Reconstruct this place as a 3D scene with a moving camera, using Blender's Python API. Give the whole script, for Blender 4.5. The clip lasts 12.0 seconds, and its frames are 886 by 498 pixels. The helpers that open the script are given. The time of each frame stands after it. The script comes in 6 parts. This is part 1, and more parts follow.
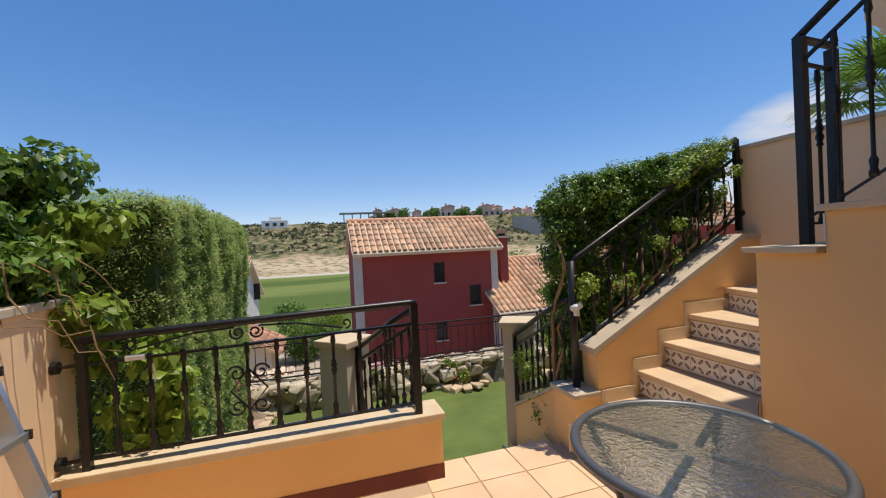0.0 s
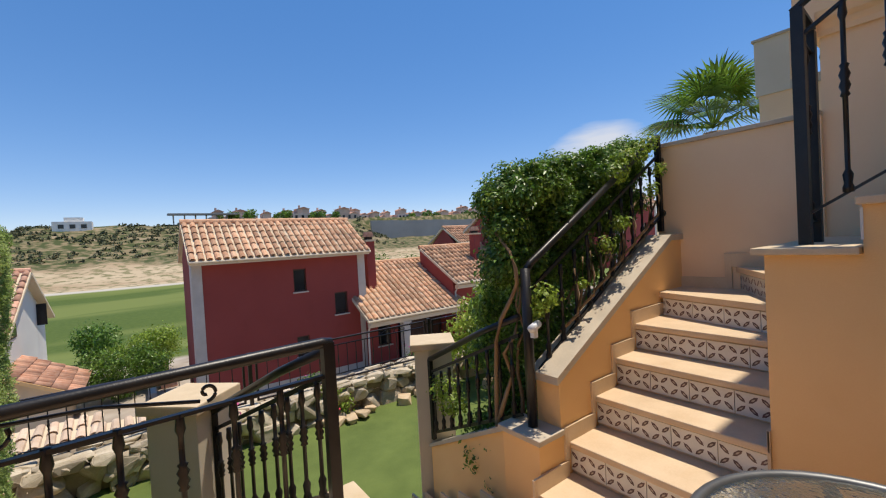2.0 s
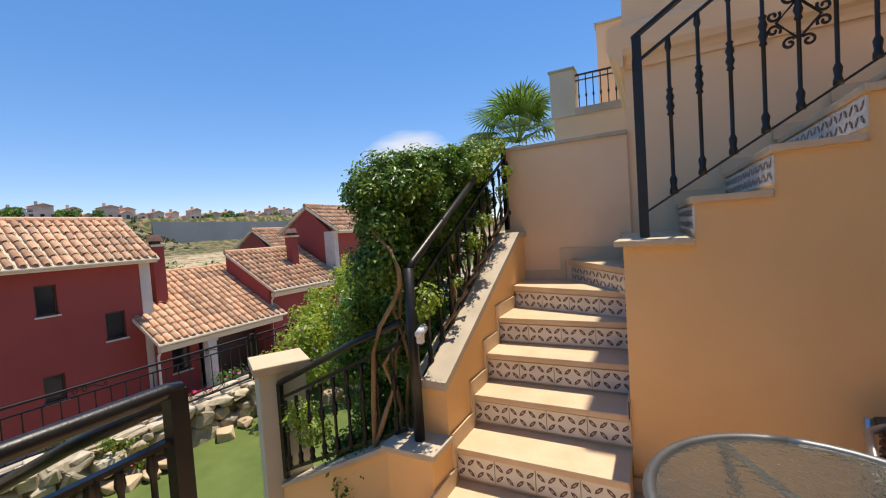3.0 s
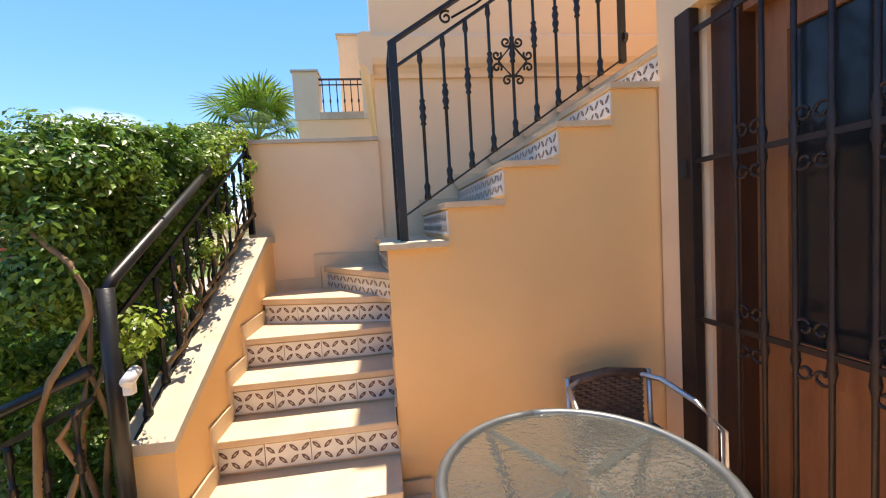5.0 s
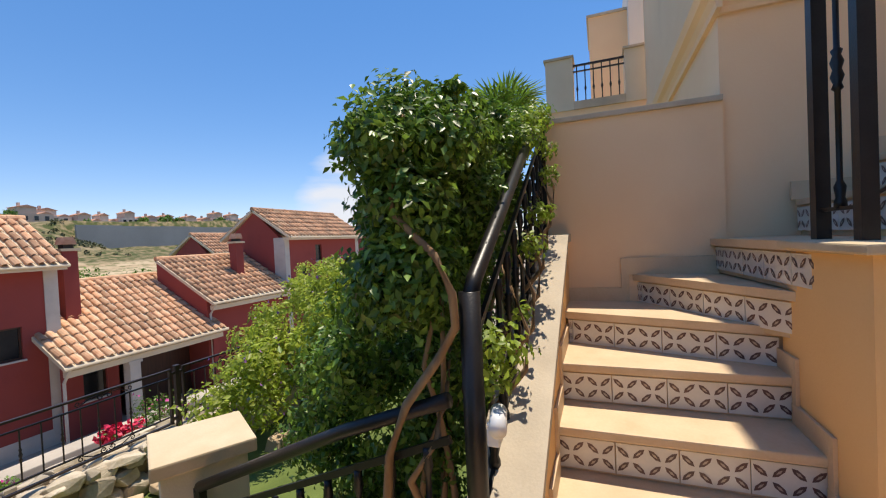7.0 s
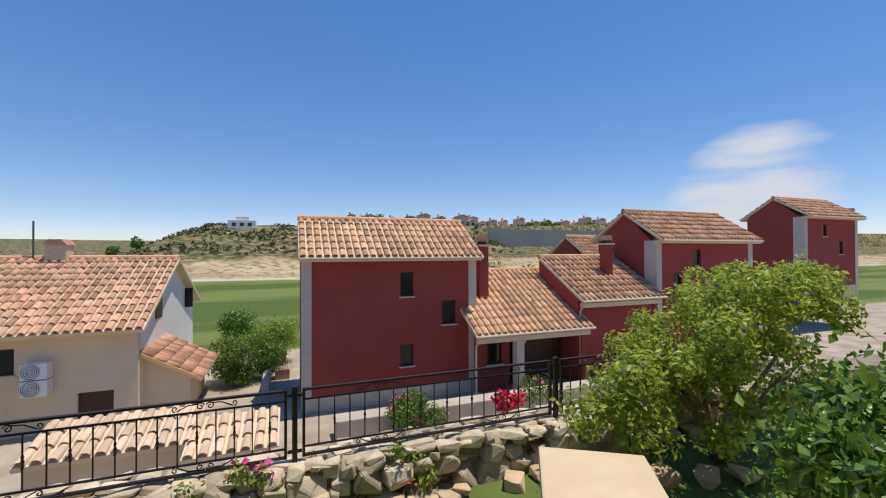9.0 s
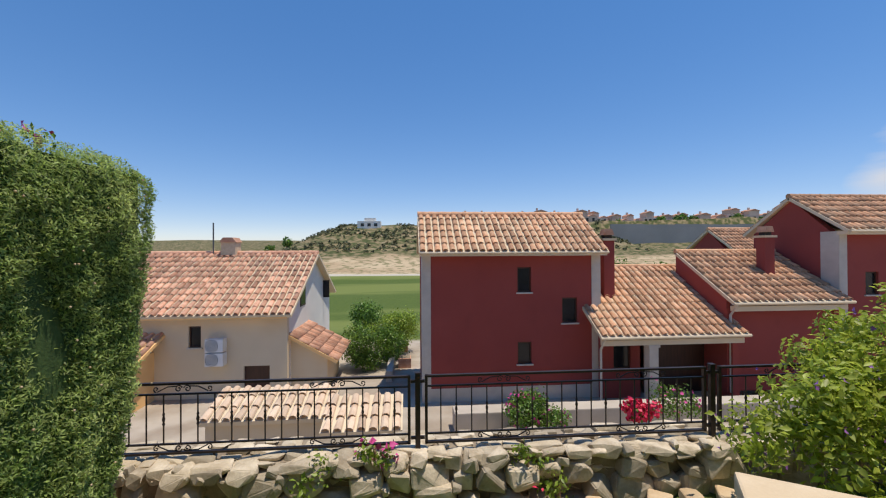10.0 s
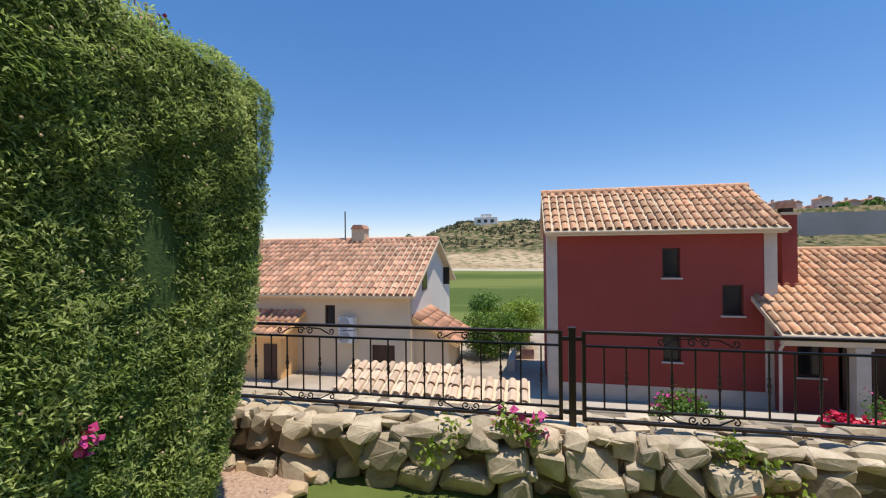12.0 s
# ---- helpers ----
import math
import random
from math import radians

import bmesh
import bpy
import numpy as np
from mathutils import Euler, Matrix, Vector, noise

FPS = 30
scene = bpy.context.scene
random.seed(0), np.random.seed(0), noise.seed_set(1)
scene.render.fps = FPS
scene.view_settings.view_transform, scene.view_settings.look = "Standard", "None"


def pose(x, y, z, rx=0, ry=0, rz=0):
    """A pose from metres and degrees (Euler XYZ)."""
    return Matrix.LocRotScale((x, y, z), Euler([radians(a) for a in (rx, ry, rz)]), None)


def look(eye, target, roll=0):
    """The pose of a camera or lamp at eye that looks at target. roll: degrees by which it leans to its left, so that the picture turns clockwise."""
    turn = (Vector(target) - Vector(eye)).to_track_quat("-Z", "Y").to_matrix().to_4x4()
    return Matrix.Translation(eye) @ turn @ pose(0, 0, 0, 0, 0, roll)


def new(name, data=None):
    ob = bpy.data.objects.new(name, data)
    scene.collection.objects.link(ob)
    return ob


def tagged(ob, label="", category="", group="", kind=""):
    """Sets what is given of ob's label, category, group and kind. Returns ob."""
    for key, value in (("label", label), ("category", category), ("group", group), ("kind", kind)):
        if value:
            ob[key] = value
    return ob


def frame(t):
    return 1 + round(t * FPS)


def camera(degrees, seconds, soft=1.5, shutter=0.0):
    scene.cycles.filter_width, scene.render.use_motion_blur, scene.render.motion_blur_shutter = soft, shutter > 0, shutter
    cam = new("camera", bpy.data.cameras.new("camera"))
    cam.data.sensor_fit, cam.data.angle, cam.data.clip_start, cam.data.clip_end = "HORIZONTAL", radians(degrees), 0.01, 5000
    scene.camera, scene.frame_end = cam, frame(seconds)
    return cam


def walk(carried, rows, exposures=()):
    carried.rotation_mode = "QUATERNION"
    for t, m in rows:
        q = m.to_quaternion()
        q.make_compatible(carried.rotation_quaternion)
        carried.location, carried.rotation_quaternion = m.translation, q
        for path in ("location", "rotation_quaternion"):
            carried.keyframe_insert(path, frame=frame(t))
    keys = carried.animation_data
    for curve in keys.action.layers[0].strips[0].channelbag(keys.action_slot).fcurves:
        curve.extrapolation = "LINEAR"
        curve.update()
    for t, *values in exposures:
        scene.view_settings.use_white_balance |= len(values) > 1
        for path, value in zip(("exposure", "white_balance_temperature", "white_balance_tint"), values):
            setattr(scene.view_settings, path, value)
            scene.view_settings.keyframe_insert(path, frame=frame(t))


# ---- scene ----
cam = camera(94.7, 12.0, soft=1.15)
PATH = [
    (0, (1.016, 1.671, 1.485), (1.603, 3.583, 1.463), -2.8),
    (0.5, (1.119, 1.878, 1.554), (1.764, 3.771, 1.532), -2.9),
    (1, (1.144, 2.032, 1.555), (1.905, 3.881, 1.529), -3.1),
    (1.5, (1.047, 2.329, 1.511), (1.993, 4.091, 1.478), -3.0),
    (2, (0.996, 2.574, 1.501), (2.196, 4.174, 1.462), -3.2),
    (2.5, (1.003, 2.818, 1.517), (2.502, 4.141, 1.457), -3.7),
    (3, (0.977, 2.985, 1.493), (2.747, 3.913, 1.412), -3.8),
    (3.5, (0.945, 3.053, 1.449), (2.897, 3.479, 1.356), -3.5),
    (3.7, (0.949, 3.026, 1.442), (2.932, 3.266, 1.328), -3.5),
    (5.3, (1.258, 3.156, 1.483), (3.236, 2.887, 1.364), -3.4),
    (5.5, (1.326, 3.191, 1.484), (3.313, 2.994, 1.371), -3.3),
    (6, (1.442, 3.372, 1.486), (3.439, 3.411, 1.393), -3.4),
    (6.5, (1.577, 3.577, 1.504), (3.545, 3.925, 1.433), -3.2),
    (7, (1.71, 3.763, 1.458), (3.575, 4.483, 1.415), -2.7),
    (7.5, (1.858, 3.947, 1.442), (3.52, 5.059, 1.426), -2.3),
    (7.7, (1.913, 4.056, 1.383), (3.462, 5.322, 1.399), -1.2),
    (9.3, (2.0, 4.335, 1.401), (2.527, 6.264, 1.414), -0.5),
    (9.5, (2.012, 4.38, 1.391), (2.427, 6.337, 1.402), -0.5),
    (10, (1.968, 4.532, 1.293), (2.133, 6.525, 1.306), -0.3),
    (10.5, (1.904, 4.678, 1.186), (1.842, 6.677, 1.194), -0.2),
    (11, (1.843, 4.866, 1.058), (1.613, 6.853, 1.062), -0.2),
    (11.5, (1.798, 5.07, 0.919), (1.455, 7.04, 0.924), -0.4),
    (12, (1.743, 5.258, 0.774), (1.345, 7.218, 0.777), -0.6),
]
walk(cam, [(t, look(eye, target, roll)) for t, eye, target, roll in PATH],
     exposures=[(0.0, 0.48, 7100, 11), (2.0, 0.52, 7100, 11), (2.5, 0.60, 7200, 11), (3.1, 0.82, 7300, 11), (3.7, 1.18, 7400, 11), (4.6, 1.58, 7600, 11), (5.3, 1.60, 7600, 11), (5.9, 1.38, 7500, 11),
                (6.5, 1.04, 7400, 11), (7.2, 0.66, 7300, 11), (8.0, 0.52, 7100, 11), (9.3, 0.42, 7100, 11), (10.3, 0.44, 7100, 11), (11.2, 0.54, 7100, 11), (12.0, 0.58, 7100, 11)])

# ---- light ----
SUN = Vector((0.235, -0.035, 1.0)).normalized()
world = bpy.data.worlds.new("sky")
scene.world = world
world.use_nodes = True
wn = world.node_tree
sky = wn.nodes.new("ShaderNodeTexSky")
sky.sky_type = "NISHITA"
sky.sun_disc = False
sky.sun_elevation = math.asin(SUN.z)
sky.sun_rotation = math.atan2(SUN.x, SUN.y)
sky.altitude = 100
sky.dust_density = 0.0
sky.air_density = 0.85
sky.ozone_density = 2.5
deep = wn.nodes.new("ShaderNodeHueSaturation")
deep.inputs["Saturation"].default_value = 1.58
even = wn.nodes.new("ShaderNodeGamma")
even.inputs[1].default_value = 0.66
wn.links.new(sky.outputs[0], even.inputs[0])
wn.links.new(even.outputs[0], deep.inputs["Color"])
tint = wn.nodes.new("ShaderNodeMix")
tint.data_type, tint.blend_type = "RGBA", "MULTIPLY"
tint.inputs[0].default_value = 1.0
tint.inputs[7].default_value = (1.16, 1.13, 1.33, 1)
wn.links.new(deep.outputs[0], tint.inputs[6])
# one thin bank of fair-weather cloud low in the east
way, near, cover, puff = [wn.nodes.new("ShaderNode" + k) for k in ("TexCoord", "VectorMath", "MapRange", "TexNoise")]
near.operation = "DOT_PRODUCT"
near.inputs[1].default_value = Vector((1.62, 1.0, 0.17)).normalized()
wn.links.new(way.outputs["Generated"], near.inputs[0])
wn.links.new(near.outputs["Value"], cover.inputs[0])
cover.inputs[1].default_value, cover.inputs[2].default_value = 0.980, 1.0
flat = wn.nodes.new("ShaderNodeMapping")
flat.inputs["Scale"].default_value = (1, 1, 4.5)
wn.links.new(way.outputs["Generated"], flat.inputs[0])
wn.links.new(flat.outputs[0], puff.inputs["Vector"])
puff.inputs["Scale"].default_value, puff.inputs["Detail"].default_value = 5.0, 7
both, edge = wn.nodes.new("ShaderNodeMath"), wn.nodes.new("ShaderNodeMapRange")
both.operation = "MULTIPLY"
wn.links.new(cover.outputs[0], both.inputs[0]), wn.links.new(puff.outputs[0], both.inputs[1])
edge.inputs[1].default_value, edge.inputs[2].default_value, edge.inputs[4].default_value = 0.20, 0.42, 0.9
wn.links.new(both.outputs[0], edge.inputs[0])
cloud = wn.nodes.new("ShaderNodeMix")
cloud.data_type = "RGBA"
cloud.inputs[7].default_value = (3.2, 3.5, 4.1, 1)
wn.links.new(edge.outputs[0], cloud.inputs[0]), wn.links.new(tint.outputs[2], cloud.inputs[6])
wn.links.new(cloud.outputs[2], wn.nodes["Background"].inputs[0])
wn.nodes["Background"].inputs[1].default_value = 0.148
sun_data = bpy.data.lights.new("sun", "SUN")
sun_data.energy, sun_data.angle, sun_data.color = 2.95, radians(0.53), (1.0, 0.95, 0.86)
sun = new("sun", sun_data)
sun.matrix_world = look(SUN * 50, (0, 0, 0))


# ---- materials ----
def material(name, a, b, rough=0.8, scale=4.0, fine=60.0, bump=0.2, metal=0.0, vary=0.0, spec=0.5, detail=6.0, stretch=(1, 1, 1), per_island=False, stain=None):
    """Two colours mixed by a coarse and a fine noise, with a fine bump; vary shifts the value piece by piece."""
    m = bpy.data.materials.new(name)
    m.use_nodes = True
    t = m.node_tree
    n, link = t.nodes, t.links.new
    p = n["Principled BSDF"]
    p.inputs["Roughness"].default_value, p.inputs["Metallic"].default_value = rough, metal
    p.inputs["Specular IOR Level"].default_value = spec
    geo = n.new("ShaderNodeNewGeometry")
    mp = n.new("ShaderNodeMapping")
    mp.inputs["Scale"].default_value = stretch
    link(geo.outputs["Position"], mp.inputs[0])
    coarse, small = n.new("ShaderNodeTexNoise"), n.new("ShaderNodeTexNoise")
    coarse.inputs["Scale"].default_value, coarse.inputs["Detail"].default_value = scale, detail
    small.inputs["Scale"].default_value, small.inputs["Detail"].default_value = fine, 3
    link(mp.outputs[0], coarse.inputs["Vector"]), link(mp.outputs[0], small.inputs["Vector"])
    add = n.new("ShaderNodeMath")
    add.operation = "MULTIPLY_ADD"
    add.inputs[1].default_value = 0.35
    link(small.outputs[0], add.inputs[0]), link(coarse.outputs[0], add.inputs[2])
    ramp = n.new("ShaderNodeMapRange")
    ramp.inputs[1].default_value, ramp.inputs[2].default_value = 0.45, 0.92
    link(add.outputs[0], ramp.inputs[0])
    mix = n.new("ShaderNodeMix")
    mix.data_type = "RGBA"
    mix.inputs[6].default_value, mix.inputs[7].default_value = (*a, 1), (*b, 1)
    link(ramp.outputs[0], mix.inputs[0])
    colour = mix.outputs[2]
    if stain:
        big = n.new("ShaderNodeTexNoise")
        big.inputs["Scale"].default_value, big.inputs["Detail"].default_value = 1.7, 8
        link(geo.outputs["Position"], big.inputs["Vector"])
        lim = n.new("ShaderNodeMapRange")
        lim.inputs[1].default_value, lim.inputs[2].default_value = 0.55, 0.75
        lim.inputs[4].default_value = 0.6
        link(big.outputs[0], lim.inputs[0])
        mix2 = n.new("ShaderNodeMix")
        mix2.data_type = "RGBA"
        mix2.inputs[7].default_value = (*stain, 1)
        link(lim.outputs[0], mix2.inputs[0]), link(colour, mix2.inputs[6])
        colour = mix2.outputs[2]
    if vary:
        hsv = n.new("ShaderNodeHueSaturation")
        rnd = n.new("ShaderNodeMapRange")
        rnd.inputs[3].default_value, rnd.inputs[4].default_value = 1 - vary, 1 + vary
        if per_island:
            link(geo.outputs["Random Per Island"], rnd.inputs[0])
        else:
            info = n.new("ShaderNodeObjectInfo")
            link(info.outputs["Random"], rnd.inputs[0])
        link(rnd.outputs[0], hsv.inputs["Value"]), link(colour, hsv.inputs["Color"])
        colour = hsv.outputs[0]
    link(colour, p.inputs["Base Color"])
    if bump:
        bp = n.new("ShaderNodeBump")
        bp.inputs["Strength"].default_value, bp.inputs["Distance"].default_value = bump, 0.01
        link(add.outputs[0], bp.inputs["Height"]), link(bp.outputs[0], p.inputs["Normal"])
    return m


def leafy(m, share):
    """Lets some of the light through a leaf."""
    n, link = m.node_tree.nodes, m.node_tree.links.new
    p, out = n["Principled BSDF"], n["Material Output"]
    tr, mx = n.new("ShaderNodeBsdfTranslucent"), n.new("ShaderNodeMixShader")
    mx.inputs[0].default_value = share
    link(p.inputs["Base Color"].links[0].from_socket, tr.inputs["Color"])
    link(p.outputs[0], mx.inputs[1]), link(tr.outputs[0], mx.inputs[2]), link(mx.outputs[0], out.inputs["Surface"])
    return m


OCHRE = material("ochre_render", (0.87, 0.53, 0.23), (0.92, 0.59, 0.275), 0.9, 1.5, 180, 0.25, stain=(0.82, 0.49, 0.215))
CREAM = material("cream_render", (0.88, 0.61, 0.37), (0.91, 0.67, 0.43), 0.9, 1.5, 180, 0.25, stain=(0.80, 0.56, 0.35))
TREAD = material("tread_stone", (0.62, 0.45, 0.28), (0.72, 0.55, 0.37), 0.6, 7, 90, 0.12, stain=(0.52, 0.38, 0.24))
COPING = material("coping_stone", (0.48, 0.40, 0.30), (0.60, 0.51, 0.39), 0.8, 6, 120, 0.25, stain=(0.3, 0.27, 0.22))
CAPSTONE = material("cap_stone", (0.60, 0.46, 0.29), (0.70, 0.56, 0.38), 0.75, 9, 120, 0.2, stain=(0.55, 0.42, 0.24))
PILLAR = material("pillar_render", (0.62, 0.55, 0.42), (0.70, 0.63, 0.50), 0.9, 2, 160, 0.25)
MAROON = material("maroon_paint", (0.16, 0.035, 0.025), (0.2, 0.05, 0.035), 0.7, 3, 90, 0.15)
TILE = material("floor_tile", (0.72, 0.48, 0.29), (0.80, 0.56, 0.36), 0.55, 5, 120, 0.06, vary=0.06)
GROUT = material("grout", (0.46, 0.33, 0.22), (0.52, 0.38, 0.26), 0.9, 5, 120, 0.2)
GLAZE = material("glazed_tile", (0.72, 0.68, 0.62), (0.80, 0.76, 0.70), 0.25, 9, 90, 0.03, vary=0.05)
MOTIF = material("tile_motif", (0.10, 0.055, 0.05), (0.16, 0.085, 0.075), 0.3, 9, 90, 0.0)
MOTIF2 = material("tile_motif_pale", (0.45, 0.36, 0.30), (0.5, 0.4, 0.33), 0.3, 9, 90, 0.0)
IRON = material("black_iron", (0.010, 0.009, 0.010), (0.022, 0.02, 0.02), 0.38, 12, 160, 0.12, metal=0.2)
RUSTY = material("brown_iron", (0.018, 0.012, 0.011), (0.04, 0.024, 0.02), 0.5, 12, 160, 0.15, metal=0.2)
RED = material("red_render", (0.28, 0.050, 0.040), (0.32, 0.062, 0.050), 0.92, 0.6, 60, 0.15, stain=(0.25, 0.046, 0.038))
QUOIN = material("grey_stucco", (0.50, 0.45, 0.39), (0.60, 0.54, 0.47), 0.9, 3, 60, 0.4)
WHITE = material("white_render", (0.76, 0.72, 0.66), (0.82, 0.79, 0.73), 0.9, 0.8, 60, 0.15)
BEIGE = material("beige_render", (0.66, 0.54, 0.38), (0.74, 0.62, 0.45), 0.9, 0.8, 60, 0.15)
CLAY = material("clay_roof_tile", (0.46, 0.22, 0.115), (0.66, 0.40, 0.24), 0.85, 5, 40, 0.4, vary=0.36, per_island=True, stain=(0.60, 0.44, 0.29))
CLAY_P = material("clay_roof_tile_piece", (0.46, 0.22, 0.115), (0.66, 0.40, 0.24), 0.85, 5, 40, 0.4, vary=0.36, stain=(0.60, 0.44, 0.29))
CLAYR = material("red_clay_roof_tile", (0.46, 0.21, 0.125), (0.64, 0.38, 0.26), 0.85, 5, 40, 0.4, vary=0.38, per_island=True, stain=(0.50, 0.33, 0.25))
CLAYR_P = material("red_clay_roof_tile_piece", (0.46, 0.21, 0.125), (0.64, 0.38, 0.26), 0.85, 5, 40, 0.4, vary=0.38, stain=(0.50, 0.33, 0.25))
WOOD = material("red_brown_wood", (0.22, 0.085, 0.034), (0.36, 0.15, 0.06), 0.45, 3, 40, 0.15, stretch=(8, 8, 0.6))
DARKWOOD = material("dark_wood", (0.045, 0.018, 0.010), (0.08, 0.03, 0.016), 0.5, 3, 40, 0.15, stretch=(8, 8, 0.6))
ROCK = material("limestone", (0.36, 0.29, 0.20), (0.62, 0.54, 0.42), 0.92, 7, 45, 0.9, vary=0.32, stain=(0.30, 0.23, 0.15))
EARTH = material("mortar_earth", (0.22, 0.17, 0.12), (0.33, 0.27, 0.20), 0.95, 8, 60, 0.8)
GRAVEL = material("pink_gravel", (0.36, 0.22, 0.16), (0.56, 0.42, 0.33), 0.95, 40, 120, 0.9)
LAWN = material("lawn", (0.085, 0.125, 0.022), (0.14, 0.19, 0.04), 0.9, 3, 260, 0.9)
LEAF = leafy(material("vine_leaf", (0.075, 0.17, 0.022), (0.20, 0.32, 0.05), 0.38, 5, 40, 0.1, vary=0.55, per_island=True), 0.35)
LEAFY = leafy(material("pale_leaf", (0.18, 0.29, 0.03), (0.33, 0.43, 0.06), 0.45, 5, 40, 0.1, vary=0.35, per_island=True), 0.4)
SHRUB_LEAF = leafy(material("yellow_green_leaf", (0.30, 0.40, 0.04), (0.52, 0.58, 0.11), 0.45, 5, 40, 0.1, vary=0.4, per_island=True), 0.5)
CONIFER = leafy(material("conifer_leaf", (0.21, 0.33, 0.075), (0.52, 0.60, 0.22), 0.5, 2.2, 30, 0.0, vary=0.5, per_island=True), 0.55)
# much darker green than the sprays: shade inside the hedge, put into the colour
CONIFER_SHADE = material("conifer_inner_shade", (0.03, 0.065, 0.014), (0.06, 0.11, 0.024), 0.9, 14, 60, 0.9)
BARK = material("vine_bark", (0.20, 0.12, 0.065), (0.36, 0.24, 0.13), 0.9, 12, 60, 0.6, stretch=(1, 1, 0.3))
PETAL_P = material("purple_petal", (0.22, 0.08, 0.32), (0.34, 0.14, 0.42), 0.6, 9, 40, 0.0)
PETAL_M = material("magenta_petal", (0.55, 0.04, 0.22), (0.68, 0.08, 0.32), 0.6, 9, 40, 0.0)
PETAL_R = material("crimson_petal", (0.62, 0.015, 0.06), (0.75, 0.03, 0.10), 0.6, 9, 40, 0.0)
ALU = material("aluminium", (0.50, 0.52, 0.54), (0.62, 0.64, 0.66), 0.38, 9, 120, 0.05, metal=0.9)
GREYMETAL = material("grey_painted_metal", (0.10, 0.105, 0.11), (0.15, 0.155, 0.16), 0.42, 9, 120, 0.05, metal=0.4)
WICKER = material("brown_wicker", (0.07, 0.042, 0.03), (0.15, 0.095, 0.065), 0.6, 30, 160, 0.4)
PLASTIC = material("white_plastic", (0.72, 0.72, 0.72), (0.8, 0.8, 0.8), 0.4, 5, 60, 0.0)
DARKGLASS = material("dark_window_glass", (0.012, 0.014, 0.016), (0.02, 0.024, 0.028), 0.12, 3, 9, 0.0, spec=0.4)
DARK = material("dark_interior", (0.03, 0.024, 0.02), (0.05, 0.04, 0.033), 0.95, 2, 30, 0.0)
PATH_PALE = material("pale_paving", (0.42, 0.37, 0.31), (0.54, 0.48, 0.41), 0.9, 1.4, 40, 0.3)
GREYWALL = material("grey_concrete", (0.30, 0.29, 0.27), (0.38, 0.36, 0.34), 0.95, 0.1, 2, 0.1)
FARHOUSE = material("far_house_render", (0.56, 0.42, 0.33), (0.68, 0.54, 0.44), 0.95, 0.2, 3, 0.0, vary=0.2)


def glass_material():
    m = bpy.data.materials.new("rippled_glass")
    m.use_nodes = True
    n, link = m.node_tree.nodes, m.node_tree.links.new
    p = n["Principled BSDF"]
    p.inputs["Base Color"].default_value = (0.62, 0.68, 0.66, 1)
    p.inputs["Roughness"].default_value = 0.04
    p.inputs["Transmission Weight"].default_value = 0.95
    p.inputs["IOR"].default_value = 1.45
    geo, no, bp = n.new("ShaderNodeNewGeometry"), n.new("ShaderNodeTexNoise"), n.new("ShaderNodeBump")
    no.inputs["Scale"].default_value, no.inputs["Detail"].default_value = 38, 2
    bp.inputs["Strength"].default_value, bp.inputs["Distance"].default_value = 0.38, 0.01
    link(geo.outputs["Position"], no.inputs["Vector"]), link(no.outputs[0], bp.inputs["Height"]), link(bp.outputs[0], p.inputs["Normal"])
    return m


GLASS = glass_material()


# ---- building helpers ----
def thing(name, at=(0, 0, 0), label="", category="", group="", kind=""):
    ob = new(name)
    ob.location = at
    bpy.context.view_layer.update()
    return tagged(ob, label, category, group, kind)


def world_of(ob):
    m = Matrix.Translation(ob.location)
    return world_of(ob.parent) @ m if ob.parent else m


def part(name, bm, mat, parent=None, label="", smooth=False):
    """Links a bmesh in world coordinates as one mesh object under its thing."""
    me = bpy.data.meshes.new(name)
    if parent:
        bm.transform(world_of(parent).inverted())
    bm.to_mesh(me)
    bm.free()
    me.materials.append(mat)
    if smooth:
        me.shade_smooth()
    ob = new(name, me)
    ob.parent = parent
    return tagged(ob, label)


def solid(name, bm, mat, label, category, group="", kind="structure", smooth=False):
    return tagged(part(name, bm, mat, None, "", smooth), label, category, group, kind)


def raw(name, verts, faces, mat, parent=None, smooth=False):
    me = bpy.data.meshes.new(name)
    v = np.asarray(verts, dtype=float).reshape(-1, 3)
    if parent:
        v = v - np.array(world_of(parent).translation)
    f = np.asarray(faces, dtype=np.int32)
    me.vertices.add(len(v))
    me.vertices.foreach_set("co", v.astype(np.float32).ravel())
    me.loops.add(f.size)
    me.loops.foreach_set("vertex_index", f.ravel())
    me.polygons.add(len(f))
    me.polygons.foreach_set("loop_start", np.arange(0, f.size, f.shape[1], dtype=np.int32))
    me.update(calc_edges=True)
    me.validate()
    me.materials.append(mat)
    if smooth:
        me.shade_smooth()
    ob = new(name, me)
    ob.parent = parent
    return ob


def box(bm, x0, x1, y0, y1, z0, z1, bevel=0.0, m=None):
    r = bmesh.ops.create_cube(bm, size=1)
    vs = r["verts"]
    bmesh.ops.scale(bm, vec=(abs(x1 - x0), abs(y1 - y0), abs(z1 - z0)), verts=vs)
    bmesh.ops.translate(bm, vec=((x0 + x1) / 2, (y0 + y1) / 2, (z0 + z1) / 2), verts=vs)
    if bevel:
        es = list({e for v in vs for e in v.link_edges})
        r = bmesh.ops.bevel(bm, geom=es, offset=bevel, segments=2, affect="EDGES", profile=0.6)
        vs = list({v for f in r["faces"] for v in f.verts} | {v for v in vs if v.is_valid})
    if m is not None:
        bmesh.ops.transform(bm, matrix=m, verts=[v for v in vs if v.is_valid])
    return bm


def boxed(*args, **kw):
    return box(bmesh.new(), *args, **kw)


